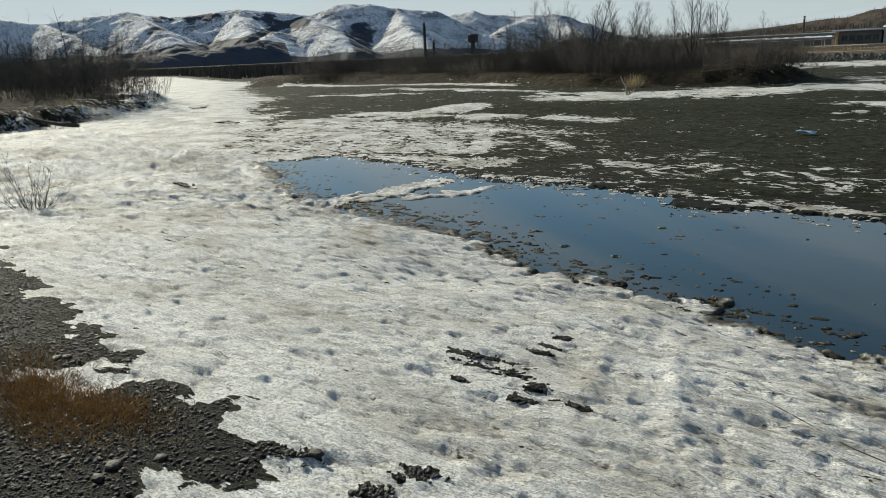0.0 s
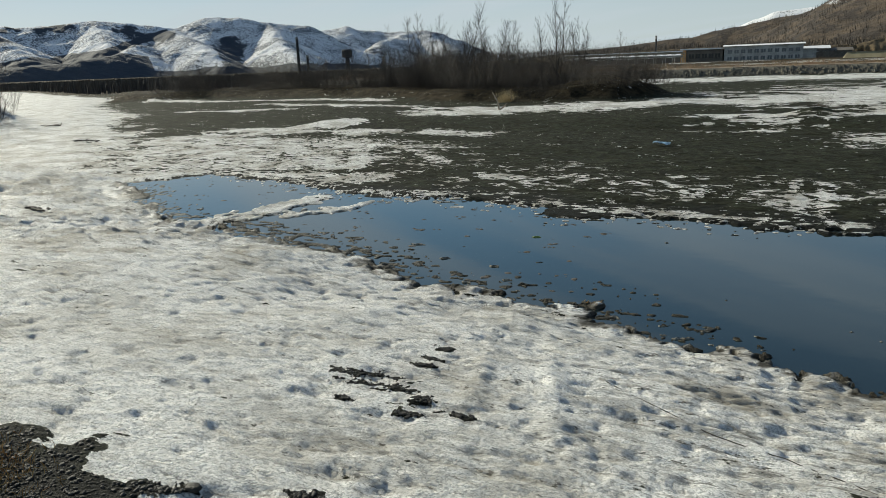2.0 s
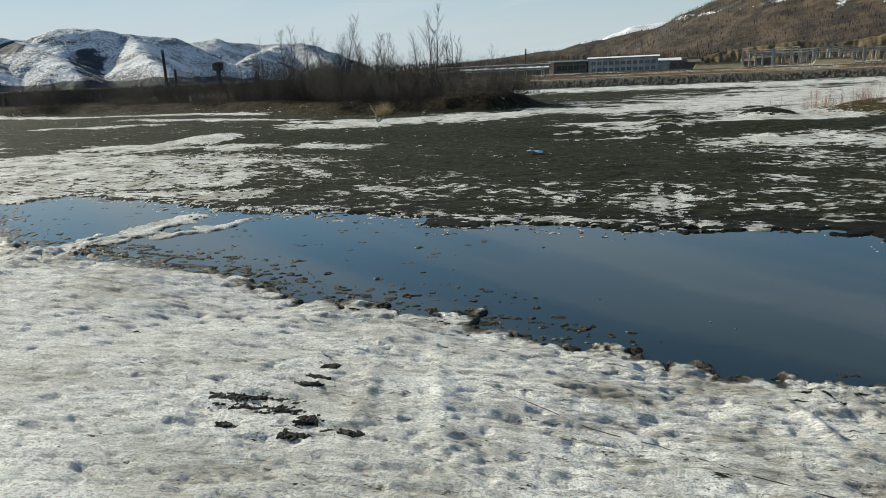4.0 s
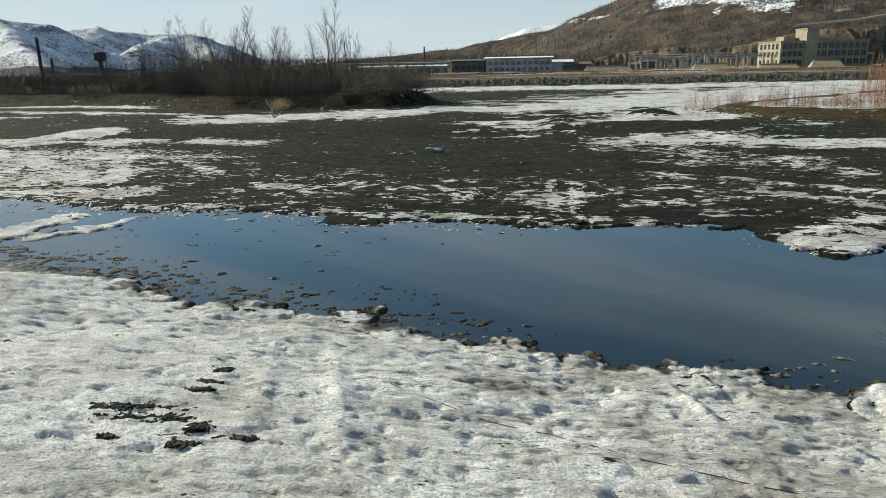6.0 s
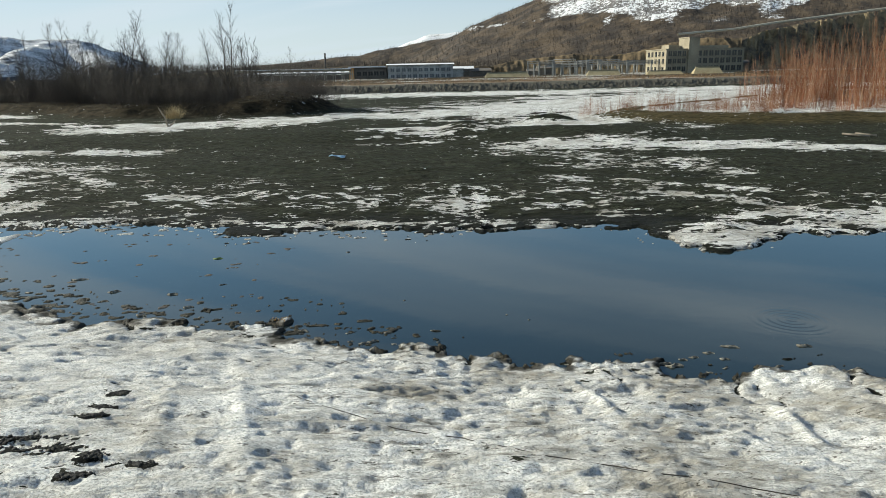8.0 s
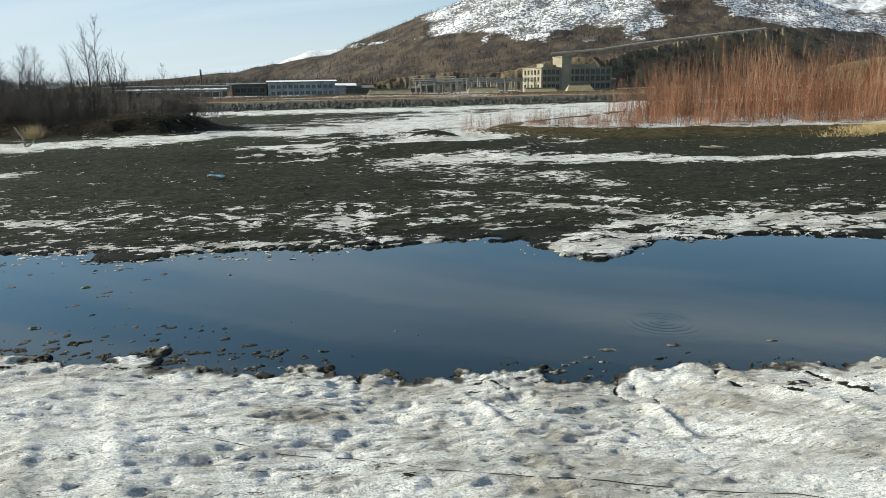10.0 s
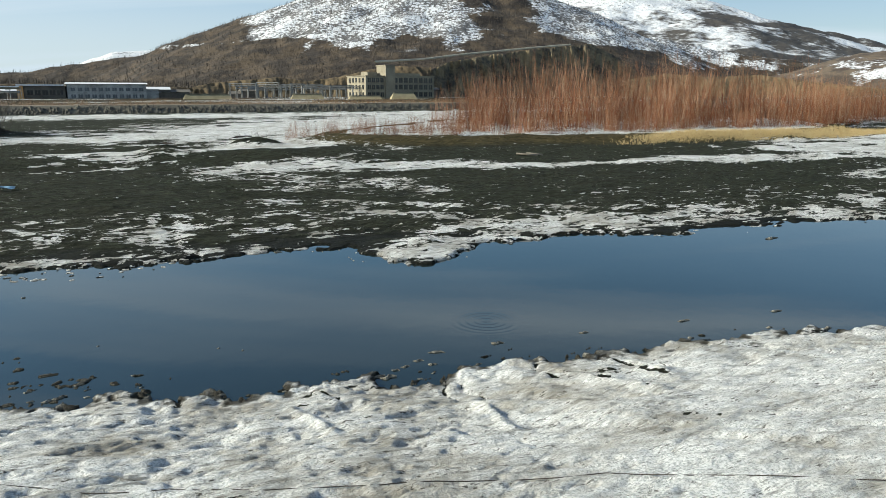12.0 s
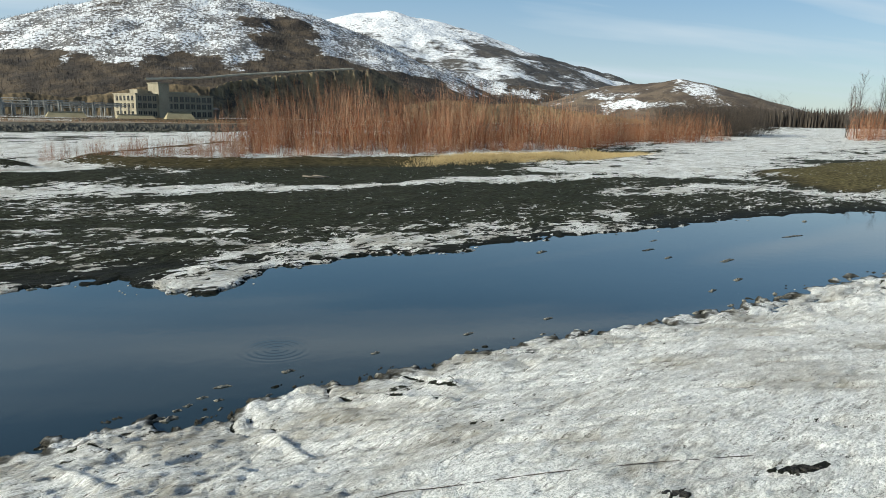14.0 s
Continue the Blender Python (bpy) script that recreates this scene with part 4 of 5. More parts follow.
# ---- rock cut, spoil heaps and terraces behind the works ----
def terrace(name, turns, r, tops, depth, mat, label, category, gully, seed, face=0.35, foot=-1.0):
    """A bank with a steep gullied face and a flat top running back."""
    n = 240
    ts = np.linspace(turns[0], turns[1], n)
    top = np.interp(ts, np.linspace(turns[0], turns[1], len(tops)), tops)
    prof = [0.0, 0.12, 0.25, 0.4, 0.55, 0.7, 0.82, 0.92, 1.0]
    X, Y, Z = [], [], []
    for k, p in enumerate(prof + [1.02, 0.7]):
        g = ((fbm(ts * 1.6 + p * 2.4, np.full(n, p * 2.4), 3, seed) - 0.5) * 1.6 + (fbm(ts * 6 + p * 3, np.full(n, p * 5.0), 3, seed + 1) - 0.5)) * gully * math.sin(min(p, 1) * math.pi * 0.9)
        back = p * face * (top - foot) if k < len(prof) else (depth * (0.4 if k == len(prof) else 1.0) + face * (top - foot))
        zz = foot + (top - foot) * p
        d = (np.linspace(r[0], r[1], n) if isinstance(r, tuple) else r) + back + g
        X.append(d * np.sin(np.radians(ts)))
        Y.append(d * np.cos(np.radians(ts)))
        Z.append(zz + (fbm(ts * 5, np.full(n, p * 4.0), 3, seed + 3) - 0.5) * (0.12 * gully + 0.2) * (0 if k == 0 else 1))
    ob = new(name, grid_mesh(name, np.array(X), np.array(Y), np.array(Z), mat))
    return tagged(ob, label, category, kind="structure")


terrace("rock_cut", (24.3, 42.0), (385, 520), [13, 20.5, 24, 27.5, 31, 34, 36, 27, 12], 160, M_ROCK, "dark gullied rock cut with tan debris streaks", "rock face", 9.0, 61, 0.9)
terrace("spoil_bank", (5.5, 25.0), 372, [3.5, 7.5, 9.0, 10.5, 8.5, 11, 15, 17, 16], 110, M_HEAP, "brown earth terrace above the works", "earth bank", 3, 63, 1.1)
terrace("spoil_bank", (-24.0, 6.0), 420, [3.0, 4.0, 5.0, 6.0, 7.0, 6.0, 5.5], 150, M_HEAP, "low brown wooded earth bank", "earth bank", 3, 65, 1.6)
terrace("spoil_bank", (40.0, 60.0), 430, [10, 14, 12, 13, 9, 6, 3], 180, M_HEAP, "brown earth slope beyond the thicket", "earth bank", 4, 67, 1.3)
ledge_v, ledge_f = [], []
tube(ledge_v, ledge_f, [Vector((*polar(t, 402 + 7.6 * (t - 24.3)), z)) for t, z in ((20.5, 18.2), (22.5, 19.6), (24.3, 20.9), (27.0, 24.3), (30.0, 27.6), (33.0, 31.0), (36.0, 34.3))], [0.65] * 7, 6)
tagged(new("haul_road", mesh_of("haul_road", ledge_v, ledge_f, M_DUST_LIT)), "pale dusty haul road along the top of the cut", "road", kind="structure")
rw = random.Random(8)
larch_stuff("larch_wood", [(*polar(t, r), 4 + (r - 420) * 0.05) for t, r in ((rw.uniform(-24, 24), rw.uniform(425, 540)) for _ in range(6500))], 2.2, 9, "bare larches at the foot of the hill")
larch_stuff("larch_wood", [(*polar(t, r), 0.3) for t, r in ((rw.uniform(64, 86), rw.uniform(230, 330)) for _ in range(7500))], 7.0, 10, "distant bare wood on the river flat")
scrub = np.array([polar(rw.uniform(-72, -15), 420 - 290 * rw.random() ** 1.5) for _ in range(36000)])
scrub = scrub[area_d(scrub[:, 0], scrub[:, 1], SNOWFIELD) > 3]
larch_stuff("larch_wood", [(x, y, 0.3) for x, y in scrub.tolist()], 2.0, 11, "dark scrub along the far edge of the flat", 3, 2.0)


# ---- the stone-faced dike ----
def dike_y(x):
    return 91.5 + 0.115 * (x + 10)


def build_dike():
    dike = empty("dike", pose(0, 0, 0), "long low flood dike faced with rough stone", "dike")
    xs = np.linspace(-70, 150, 111)
    rows = [(0.0, -0.4), (0.5, 0.1), (2.4, 1.15), (3.2, 1.28), (7.6, 1.26), (10.5, -0.3)]
    X = np.stack([xs] * len(rows))
    Y = np.stack([dike_y(xs) + a for a, _ in rows])
    Z = np.stack([np.full(len(xs), b) for _, b in rows]) + (fbm(X * 0.3, Y * 3, 3, 5) - 0.5) * 0.12
    part("body", grid_mesh("body", X, Y, Z, M_RIPRAP), dike, "stony dike body")
    roadZ = np.stack([np.full(len(xs), 1.36), np.full(len(xs), 1.36)]) + (fbm(X[:2] * 0.3, Y[:2], 2, 6) - 0.5) * 0.05
    part("track", grid_mesh("track", X[:2], np.stack([dike_y(xs) + 3.5, dike_y(xs) + 7.2]), roadZ, M_ROAD), dike, "pale dusty track on the crest")
    rng = random.Random(3)
    v, f = [], []
    for _ in range(5200):
        x, u = rng.uniform(-48, 105), rng.random()
        s = rng.uniform(0.14, 0.36)
        c = Vector((x, dike_y(x) + 0.2 + 2.4 * u, 0.0 + 1.12 * u))
        b = len(v)
        for sx, sy, sz in ((1, 0, 0), (-1, 0, 0), (0, 1, 0), (0, -1, 0), (0, 0, 1), (0, 0, -1)):
            k = s * rng.uniform(0.6, 1.25)
            v.append(c + Vector((sx * k * 1.25 + rng.uniform(-.1, .1), sy * k, sz * k * 0.85)))
        f += [(b + p, b + q, b + 4) for p, q in ((0, 2), (2, 1), (1, 3), (3, 0))] + [(b + q, b + p, b + 5) for p, q in ((0, 2), (2, 1), (1, 3), (3, 0))]
    st = part("riprap", mesh_of("riprap", v, f, M_RIPRAP), dike, "tumbled grey riprap stones")
    tagged(st, kind="stuff")


build_dike()
rd = random.Random(19)
v, f = [], []
for _ in range(9000):
    x = rd.uniform(-60, 75)
    p = Vector((x, dike_y(x) + 7.4 + abs(rd.gauss(0, 3.0)), rd.choice((1.15, 1.2, 1.25)) - 0.1))
    twig(v, f, p, p + Vector((rd.gauss(0, .3), rd.gauss(0, .3), 1)) * rd.uniform(.25, 1.1) * (0.6 + 0.8 * float(vnoise(np.array([x * 0.4]), np.array([0.5]), 7)[0])), 0.02)
tagged(new("dry_weeds", mesh_of("dry_weeds", v, f, M_WEEDS)), "dry reddish-brown weeds behind the crest of the dike", "weeds", kind="stuff")


# ---- the works behind the dike ----
def windows_on(parent, x0, x1, y, zs, w, h, count, side="y", frame_mat=M_CONCRETE, glass=M_GLASS):
    """Rows of recessed dark windows with sills on a wall facing -y (or -x)."""
    for z in zs:
        for k in range(count):
            c = x0 + (x1 - x0) * (k + 0.5) / count
            if side == "y":
                v, f = box(c - w / 2, c + w / 2, y - 0.06, y + 0.1, z, z + h)
                sv, sf = box(c - w / 2 - 0.1, c + w / 2 + 0.1, y - 0.22, y + 0.02, z - 0.14, z - 0.02)
                mv, mf = box(c - 0.05, c + 0.05, y - 0.1, y - 0.062, z, z + h)
            else:
                v, f = box(y - 0.06, y + 0.1, c - w / 2, c + w / 2, z, z + h)
                sv, sf = box(y - 0.22, y + 0.02, c - w / 2 - 0.1, c + w / 2 + 0.1, z - 0.14, z - 0.02)
                mv, mf = box(y - 0.1, y - 0.062, c - 0.05, c + 0.05, z, z + h)
            win = part("window", mesh_of("window", v, f, glass), parent)
            part("sill", mesh_of("sill", sv, sf, frame_mat), win)
            part("mullion", mesh_of("mullion", mv, mf, frame_mat), win)


def wing(name, parent, x0, x1, y0, y1, z1, mat, label=""):
    v, f = box(x0, x1, y0, y1, -0.5, z1)
    w = part(name, mesh_of(name, v, f, mat), parent, label)
    v, f = box(x0 - 0.25, x1 + 0.25, y0 - 0.25, y1 + 0.25, z1 + 0.003, z1 + 0.35)
    part("parapet", mesh_of("parapet", v, f, mat), w)
    return w


def build_office():
    """Three-storey block with a stair tower; its long walls turned 40 degrees from the river."""
    x, y = polar(19.75, 292)
    ob = empty("office_building", pose(x, y, 0, 0, 0, 8), "derelict three-storey concrete office block with a stair tower", "building")
    wing("wall", ob, 0, 8.9, 0, 17, 9.3, M_CONCRETE, "pale concrete wing")
    wing("wall", ob, 13.3, 34.5, 2, 15, 9.4, M_CONCRETE, "long concrete wing")
    wing("stair_tower", ob, 8.91, 13.29, -0.9, 7, 13.6, M_CONCRETE, "taller plain stair tower")
    v, f = box(3.5, 8.0, 5, 11, 9.66, 11.2)
    part("roof_house", mesh_of("roof_house", v, f, M_CONCRETE), ob)
    v, f = box(16.0, 30.0, 6, 12, 9.76, 10.9)
    part("roof_house", mesh_of("roof_house", v, f, M_CONCRETE), ob)
    windows_on(ob, 0.6, 8.5, 0, (1.1, 4.1, 6.9), 1.45, 1.8, 4)
    windows_on(ob, 1.0, 16.0, 0, (1.1, 4.1, 6.9), 1.5, 1.75, 5, "x")
    windows_on(ob, 14.0, 34.0, 2, (1.1, 4.1, 6.9), 1.75, 1.95, 8)


def build_white_block():
    x, y = polar(-2.0, 296)
    ob = empty("works_building", pose(x, y, 0, 0, 0, -0.5), "long two-storey whitewashed works building with snowy roof", "building")
    wing("wall", ob, 0, 27, 0, 12, 5.4, M_PLASTER)
    windows_on(ob, 0.8, 26.4, 0, (0.6, 3.1), 1.5, 1.3, 11, frame_mat=M_PLASTER, glass=M_GLASS_PALE)
    v = [(-.7, -.7, 5.77), (27.7, -.7, 5.77), (27.7, 6, 6.35), (-.7, 6, 6.35), (27.7, 12.7, 5.77), (-.7, 12.7, 5.77)]
    f = [(0, 1, 2, 3), (3, 2, 4, 5), (0, 3, 5), (1, 4, 2), (5, 4, 1, 0)]
    part("roof", mesh_of("roof", v, f, M_ROOF_SNOW), ob, "flat snow-covered roof")
    wing("annex", ob, 27.01, 31.5, 2, 10, 3.6, M_PLASTER)
    ob = empty("workshop", pose(x, y, 0, 0, 0, -0.5), "flat-roofed dark workshop with an orange end wall", "building")
    wing("wall", ob, -14.0, -0.6, 1, 14, 4.6, M_CONCRETE_DARK)
    v, f = box(-16.0, -14.02, 0.5, 14, -0.5, 5.0)
    part("end_wall", mesh_of("end_wall", v, f, M_ORANGE), ob, "orange painted end wall")
    v, f = box(-16.2, -0.8, 0.2, 14.4, 5.02, 5.5)
    part("roof", mesh_of("roof", v, f, M_ROOF_SNOW), ob, "snow-dusted flat roof")
    windows_on(ob, -13.2, -1.2, 1, (1.8,), 1.8, 1.6, 5, frame_mat=M_CONCRETE_DARK)


def build_long_roof(turn, r, width, high, label, mat=M_ROOF_SNOW):
    x, y = polar(turn, r)
    ob = empty("warehouse", pose(x, y, 0, 0, 0, -turn * 0.4), label, "building")
    v, f = box(-width / 2, width / 2, 0, 9, -0.5, high)
    part("wall", mesh_of("wall", v, f, M_CONCRETE_DARK), ob)
    v = [(-width / 2 - .4, -.4, high + .004), (width / 2 + .4, -.4, high + .004), (width / 2 + .4, 4.5, high + 1.1), (-width / 2 - .4, 4.5, high + 1.1), (width / 2 + .4, 9.4, high + .004), (-width / 2 - .4, 9.4, high + .004)]
    part("roof", mesh_of("roof", v, [(0, 1, 2, 3), (3, 2, 4, 5), (0, 3, 5), (1, 4, 2), (5, 4, 1, 0)], mat), ob)


def build_shed(turn, r, width, high):
    """Low store with a slanting front slope, like a root cellar."""
    x, y = polar(turn, r)
    ob = empty("store_shed", pose(x, y, 0, 0, 0, -turn * 0.5), "low store with a pale yellow sloping roof behind the dike", "shed", "low stores behind the dike")
    v = [(-width / 2, 0, -0.4), (width / 2, 0, -0.4), (width / 2 - 1.4, 3.4, high), (-width / 2 + 1.4, 3.4, high), (width / 2, 7, -0.4), (-width / 2, 7, -0.4)]
    part("roof", mesh_of("roof", v, [(0, 1, 2, 3), (3, 2, 4, 5), (0, 3, 5), (1, 4, 2), (5, 4, 1, 0)], M_ROOF_PALE), ob)
    v, f = box(-width / 2 + 1.3, width / 2 - 1.3, 3.2, 3.6, high + 0.004, high + 0.2)
    part("ridge_cap", mesh_of("ridge_cap", v, f, M_CONCRETE), ob)


def build_gantry(turn, r, width, high, yaw):
    x, y = polar(turn, r)
    ob = empty("switchyard_gantry", pose(x, y, -0.3, 0, 0, yaw), "weathered steel switchyard gantry", "gantry", "gantries of the switchyard")
    for sx in (-width / 2, width / 2):
        v, f = [], []
        for o in (-0.35, 0.35):
            tube(v, f, [Vector((sx + o, 0, 0)), Vector((sx + o * 0.3, 0, high))], [0.16, 0.14], 4)
        for k in range(5):
            za, zb = high * k / 5, high * (k + 1) / 5
            s = 1 if k % 2 else -1
            tube(v, f, [Vector((sx - 0.3 * s, 0, za)), Vector((sx + 0.3 * s, 0, zb))], [0.07, 0.07], 3)
        part("post", mesh_of("post", v, f, M_STEEL), ob)
    v, f = [], []
    for zz in (high, high - 0.8):
        tube(v, f, [Vector((-width / 2, 0, zz)), Vector((width / 2, 0, zz))], [0.13, 0.13], 4)
    for k in range(8):
        xa = -width / 2 + width * k / 8
        s = 0.8 if k % 2 else 0.0
        tube(v, f, [Vector((xa, 0, high - s)), Vector((xa + width / 8, 0, high - 0.8 + s))], [0.06, 0.06], 3)
    part("beam", mesh_of("beam", v, f, M_STEEL), ob)


def build_stack(name, turn, r, z0, z1, rad, label, cap=False):
    x, y = polar(turn, r)
    ob = empty(name, pose(x, y, 0), label, name.replace("_", " "))
    v, f = [], []
    tube(v, f, [Vector((0, 0, z0)), Vector((0, 0, z0 + (z1 - z0) * 0.5)), Vector((0, 0, z1))], [rad * 1.25, rad * 1.1, rad], 10)
    part("shaft", mesh_of("shaft", v, f, M_SOOT), ob)
    v, f = [], []
    if cap:
        tube(v, f, [Vector((0, 0, z1 - 0.2)), Vector((0, 0, z1 + 0.6)), Vector((0, 0, z1 + 4.4)), Vector((0, 0, z1 + 5))], [rad * 1.2, rad * 2.6, rad * 2.6, rad * 1.8], 10)
        part("tank", mesh_of("tank", v, f, M_SOOT), ob)
    else:
        tube(v, f, [Vector((0, 0, z1 - 1.2)), Vector((0, 0, z1 - 0.4))], [rad * 1.2, rad * 1.2], 10)
        part("collar", mesh_of("collar", v, f, M_STEEL), ob)


def build_pipeline(t0, t1, r, z, bays):
    """Two lagged pipes on a trestle, with old snow on the upper one."""
    a, b = Vector((*polar(t0, r), 0)), Vector((*polar(t1, r), 0))
    ob = empty("pipeline", pose(a.x, a.y, 0), "lagged twin heating pipes on a steel trestle with snow on top", "pipeline")
    way = b - a
    for k, (dz, rad) in enumerate(((z, 0.42), (z - 1.25, 0.34))):
        v, f = [], []
        tube(v, f, [Vector((0, 0, dz)), way * 0.5 + Vector((0, 0, dz + 0.05)), way + Vector((0, 0, dz))], [rad] * 3, 8)
        part("pipe", mesh_of("pipe", v, f, M_STEEL if k else M_CONCRETE, True), ob)
    v, f = [], []
    tube(v, f, [Vector((0, -0.05, z + 0.36)), way + Vector((0, -0.05, z + 0.36))], [0.2, 0.2], 6)
    part("snow_cap", mesh_of("snow_cap", v, f, M_ROOF_SNOW), ob, "strip of old snow along the pipe")
    for k in range(bays + 1):
        p = way * (k / bays)
        v, f = [], []
        for o in (-0.5, 0.5):
            tube(v, f, [p + Vector((o, 0, -0.5)), p + Vector((o * 0.6, 0, z + 0.3))], [0.11, 0.09], 4)
        for dz in (z - 0.45, z - 1.65):
            tube(v, f, [p + Vector((-0.8, 0, dz)), p + Vector((0.8, 0, dz))], [0.09, 0.09], 4)
        part("trestle", mesh_of("trestle", v, f, M_STEEL), ob)


build_pipeline(-13.8, -4.9, 268, 4.1, 13)
build_office()
build_white_block()
build_long_roof(-9.5, 300, 40, 2.4, "long low warehouse with a snowy roof")
build_long_roof(-8.0, 330, 52, 3.0, "long low warehouse with a snowy roof")
for turn, r, w, h in ((7.6, 262, 17.5, 2.1), (15.2, 262, 13.0, 2.2), (19.8, 258, 13.5, 1.6), (22.9, 262, 10.5, 2.7)):
    build_shed(turn, r, w, h)
rg = random.Random(12)
for k in range(22):
    build_gantry(10.2 + 0.38 * k + rg.uniform(-.1, .1), 285 + 11 * (k % 5), rg.uniform(7, 12), rg.uniform(4.6, 7.2), rg.uniform(-35, 25))
build_stack("chimney", -34.8, 500, -1, 24.8, 0.9, "tall thin dark chimney beyond the island")
build_stack("chimney", -34.1, 500, -1, 12.7, 0.8, "shorter dark chimney beyond the island")
build_stack("chimney", -6.9, 310, -1, 11.3, 0.35, "thin dark stack beside the warehouses")
build_stack("water_tower", -31.0, 450, -1, 9.5, 1.3, "dark water tower beyond the island", True)
for t in (3.9, 4.6, 5.3, 10.0, 10.7, 24.6):
    build_long_roof(t, 318, rg.uniform(7, 12), rg.uniform(2.2, 4.0), "small grey outbuilding of the works", M_CONCRETE_DARK if t > 5 else M_ROOF_SNOW)

# ---- shrubs and trees ----
def shrub_mesh(name, seed, stems, tall, spread, twigs, mat, lean=0.16, thick=0.016, fan=0.45, sub=0, steps=4, ragged=1.6):
    """Stems of one shrub with their side twigs, and finer twigs on those."""
    rng = random.Random(seed)
    v, f, tv, tf = [], [], [], []
    for _ in range(stems):
        a, q = rng.uniform(0, 2 * math.pi), spread * math.sqrt(rng.random())
        p = Vector((q * math.cos(a), q * math.sin(a), -0.1))
        h = tall * (1.15 - 0.85 * rng.random() ** ragged)
        d = Vector((math.cos(a) * lean * rng.random() + rng.gauss(0, 0.06), math.sin(a) * lean * rng.random() + rng.gauss(0, 0.06), 1))
        pts = bent(rng, p, d, h, steps, 0.07, 0.02)
        r = thick * rng.uniform(0.6, 1.35)
        tube(v, f, pts, [r * (1 - 0.78 * k / steps) for k in range(steps + 1)])
        for _ in range(twigs):
            k = rng.uniform(0.15, 0.97) * steps
            n = min(int(k), steps - 1)
            s = pts[n].lerp(pts[n + 1], k - n)
            b = rng.uniform(0, 2 * math.pi)
            w = Vector((math.cos(b) * fan * rng.uniform(0.4, 1.3), math.sin(b) * fan * rng.uniform(0.4, 1.3), 1)).normalized()
            e = s + w * h * rng.uniform(0.12, 0.32)
            twig(tv, tf, s, e, r * 0.5)
            for _ in range(sub):
                m = s.lerp(e, rng.uniform(0.25, 0.9))
                twig(tv, tf, m, m + (w + Vector((rng.gauss(0, .55), rng.gauss(0, .55), rng.gauss(0, .3)))).normalized() * h * rng.uniform(0.05, 0.15), r * 0.36)
    return mesh_of(name + "_stems", v, f, mat), mesh_of(name + "_twigs", tv, tf, mat)


def shrub(name, meshes, m, label, category, group):
    ob = empty(name, m, label, category, group)
    tagged(part("stem_clump", meshes[0], ob), kind="stuff")
    tagged(part("crown", meshes[1], ob), kind="stuff")
    return ob


def grow(thing, spots, rng, lo=0.8, hi=1.15):
    """Copies of a few model shrubs at the places given, each on the ground there."""
    xs, ys = np.array([s[0] for s in spots]), np.array([s[1] for s in spots])
    zs = ground_at(xs, ys)[0]
    for (x, y, *rest), z in zip(spots, zs):
        src = rng.choice(thing)
        s = rng.uniform(lo, hi) * (rest[0] if rest else 1)
        c = copy_thing(src, pose(x, y, z - 0.02, 0, 0, rng.uniform(0, 360)))
        c.scale = (s * rng.uniform(.9, 1.1), s * rng.uniform(.9, 1.1), s)


def in_area(poly, count, rng, edge=0.6):
    xs, ys = [p[0] for p in poly], [p[1] for p in poly]
    spots = []
    while len(spots) < count:
        px = np.array([rng.uniform(min(xs), max(xs)) for _ in range(600)])
        py = np.array([rng.uniform(min(ys), max(ys)) for _ in range(600)])
        ok = area_d(px, py, poly) < -edge
        spots += list(zip(px[ok].tolist(), py[ok].tolist()))
    return spots[:count]


def drop_models(models):
    for ob in models:
        for o in (*ob.children_recursive, ob):
            bpy.data.objects.remove(o)


rs = random.Random(21)
# red willow thicket
willows = [shrub("willow_shrub", shrub_mesh("willow", 100 + k, 62, 3.7, 1.5, 7, M_WILLOW, 0.12, 0.0105, 0.22, ragged=1.0), pose(0, 0, -50), "leafless red-stemmed willow shrub on the far bank", "shrub", "willow thicket") for k in range(5)]
THICKET = [(16.0, 38.0), (17.5, 35.8), (20.0, 34.6), (28.0, 34.2), (36.0, 33.8), (44.0, 34.0), (54.0, 36.5), (62.0, 41.0), (57.0, 48.0), (40.0, 48.0), (26.0, 48.0), (20.0, 44.0)]
spots = [p for p in in_area(THICKET, 150, rs, 0.0) if rs.random() < 0.35 + 0.08 * (p[0] - 16)]
spots = [(x, y, min(1.0, 0.25 + 0.075 * (x - 16)) * (1.0 if x < 48 else 0.8)) for x, y in spots]
grow(willows, spots, rs, 0.55, 1.22)
low = [(x, y, 0.26) for x, y in in_area([(9.0, 39.0), (13.0, 35.5), (18.0, 33.0), (28.0, 32.4), (40.0, 31.7), (48.0, 32.5), (44.0, 34.5), (22.0, 36.5), (16.0, 42.0), (11.0, 42.0)], 140, rs, 0.0)]
grow(willows, low, rs, 0.4, 1.3)
far_w = [(rs.uniform(56, 88), rs.uniform(39, 52), 0.85) for _ in range(66)]
grow(willows, far_w, rs)
right_w = [(*polar(rs.uniform(73.8, 79), rs.uniform(112, 135)), 1.1) for _ in range(22)]
grow(willows, right_w, rs, 0.8, 1.2)
drop_models(willows)

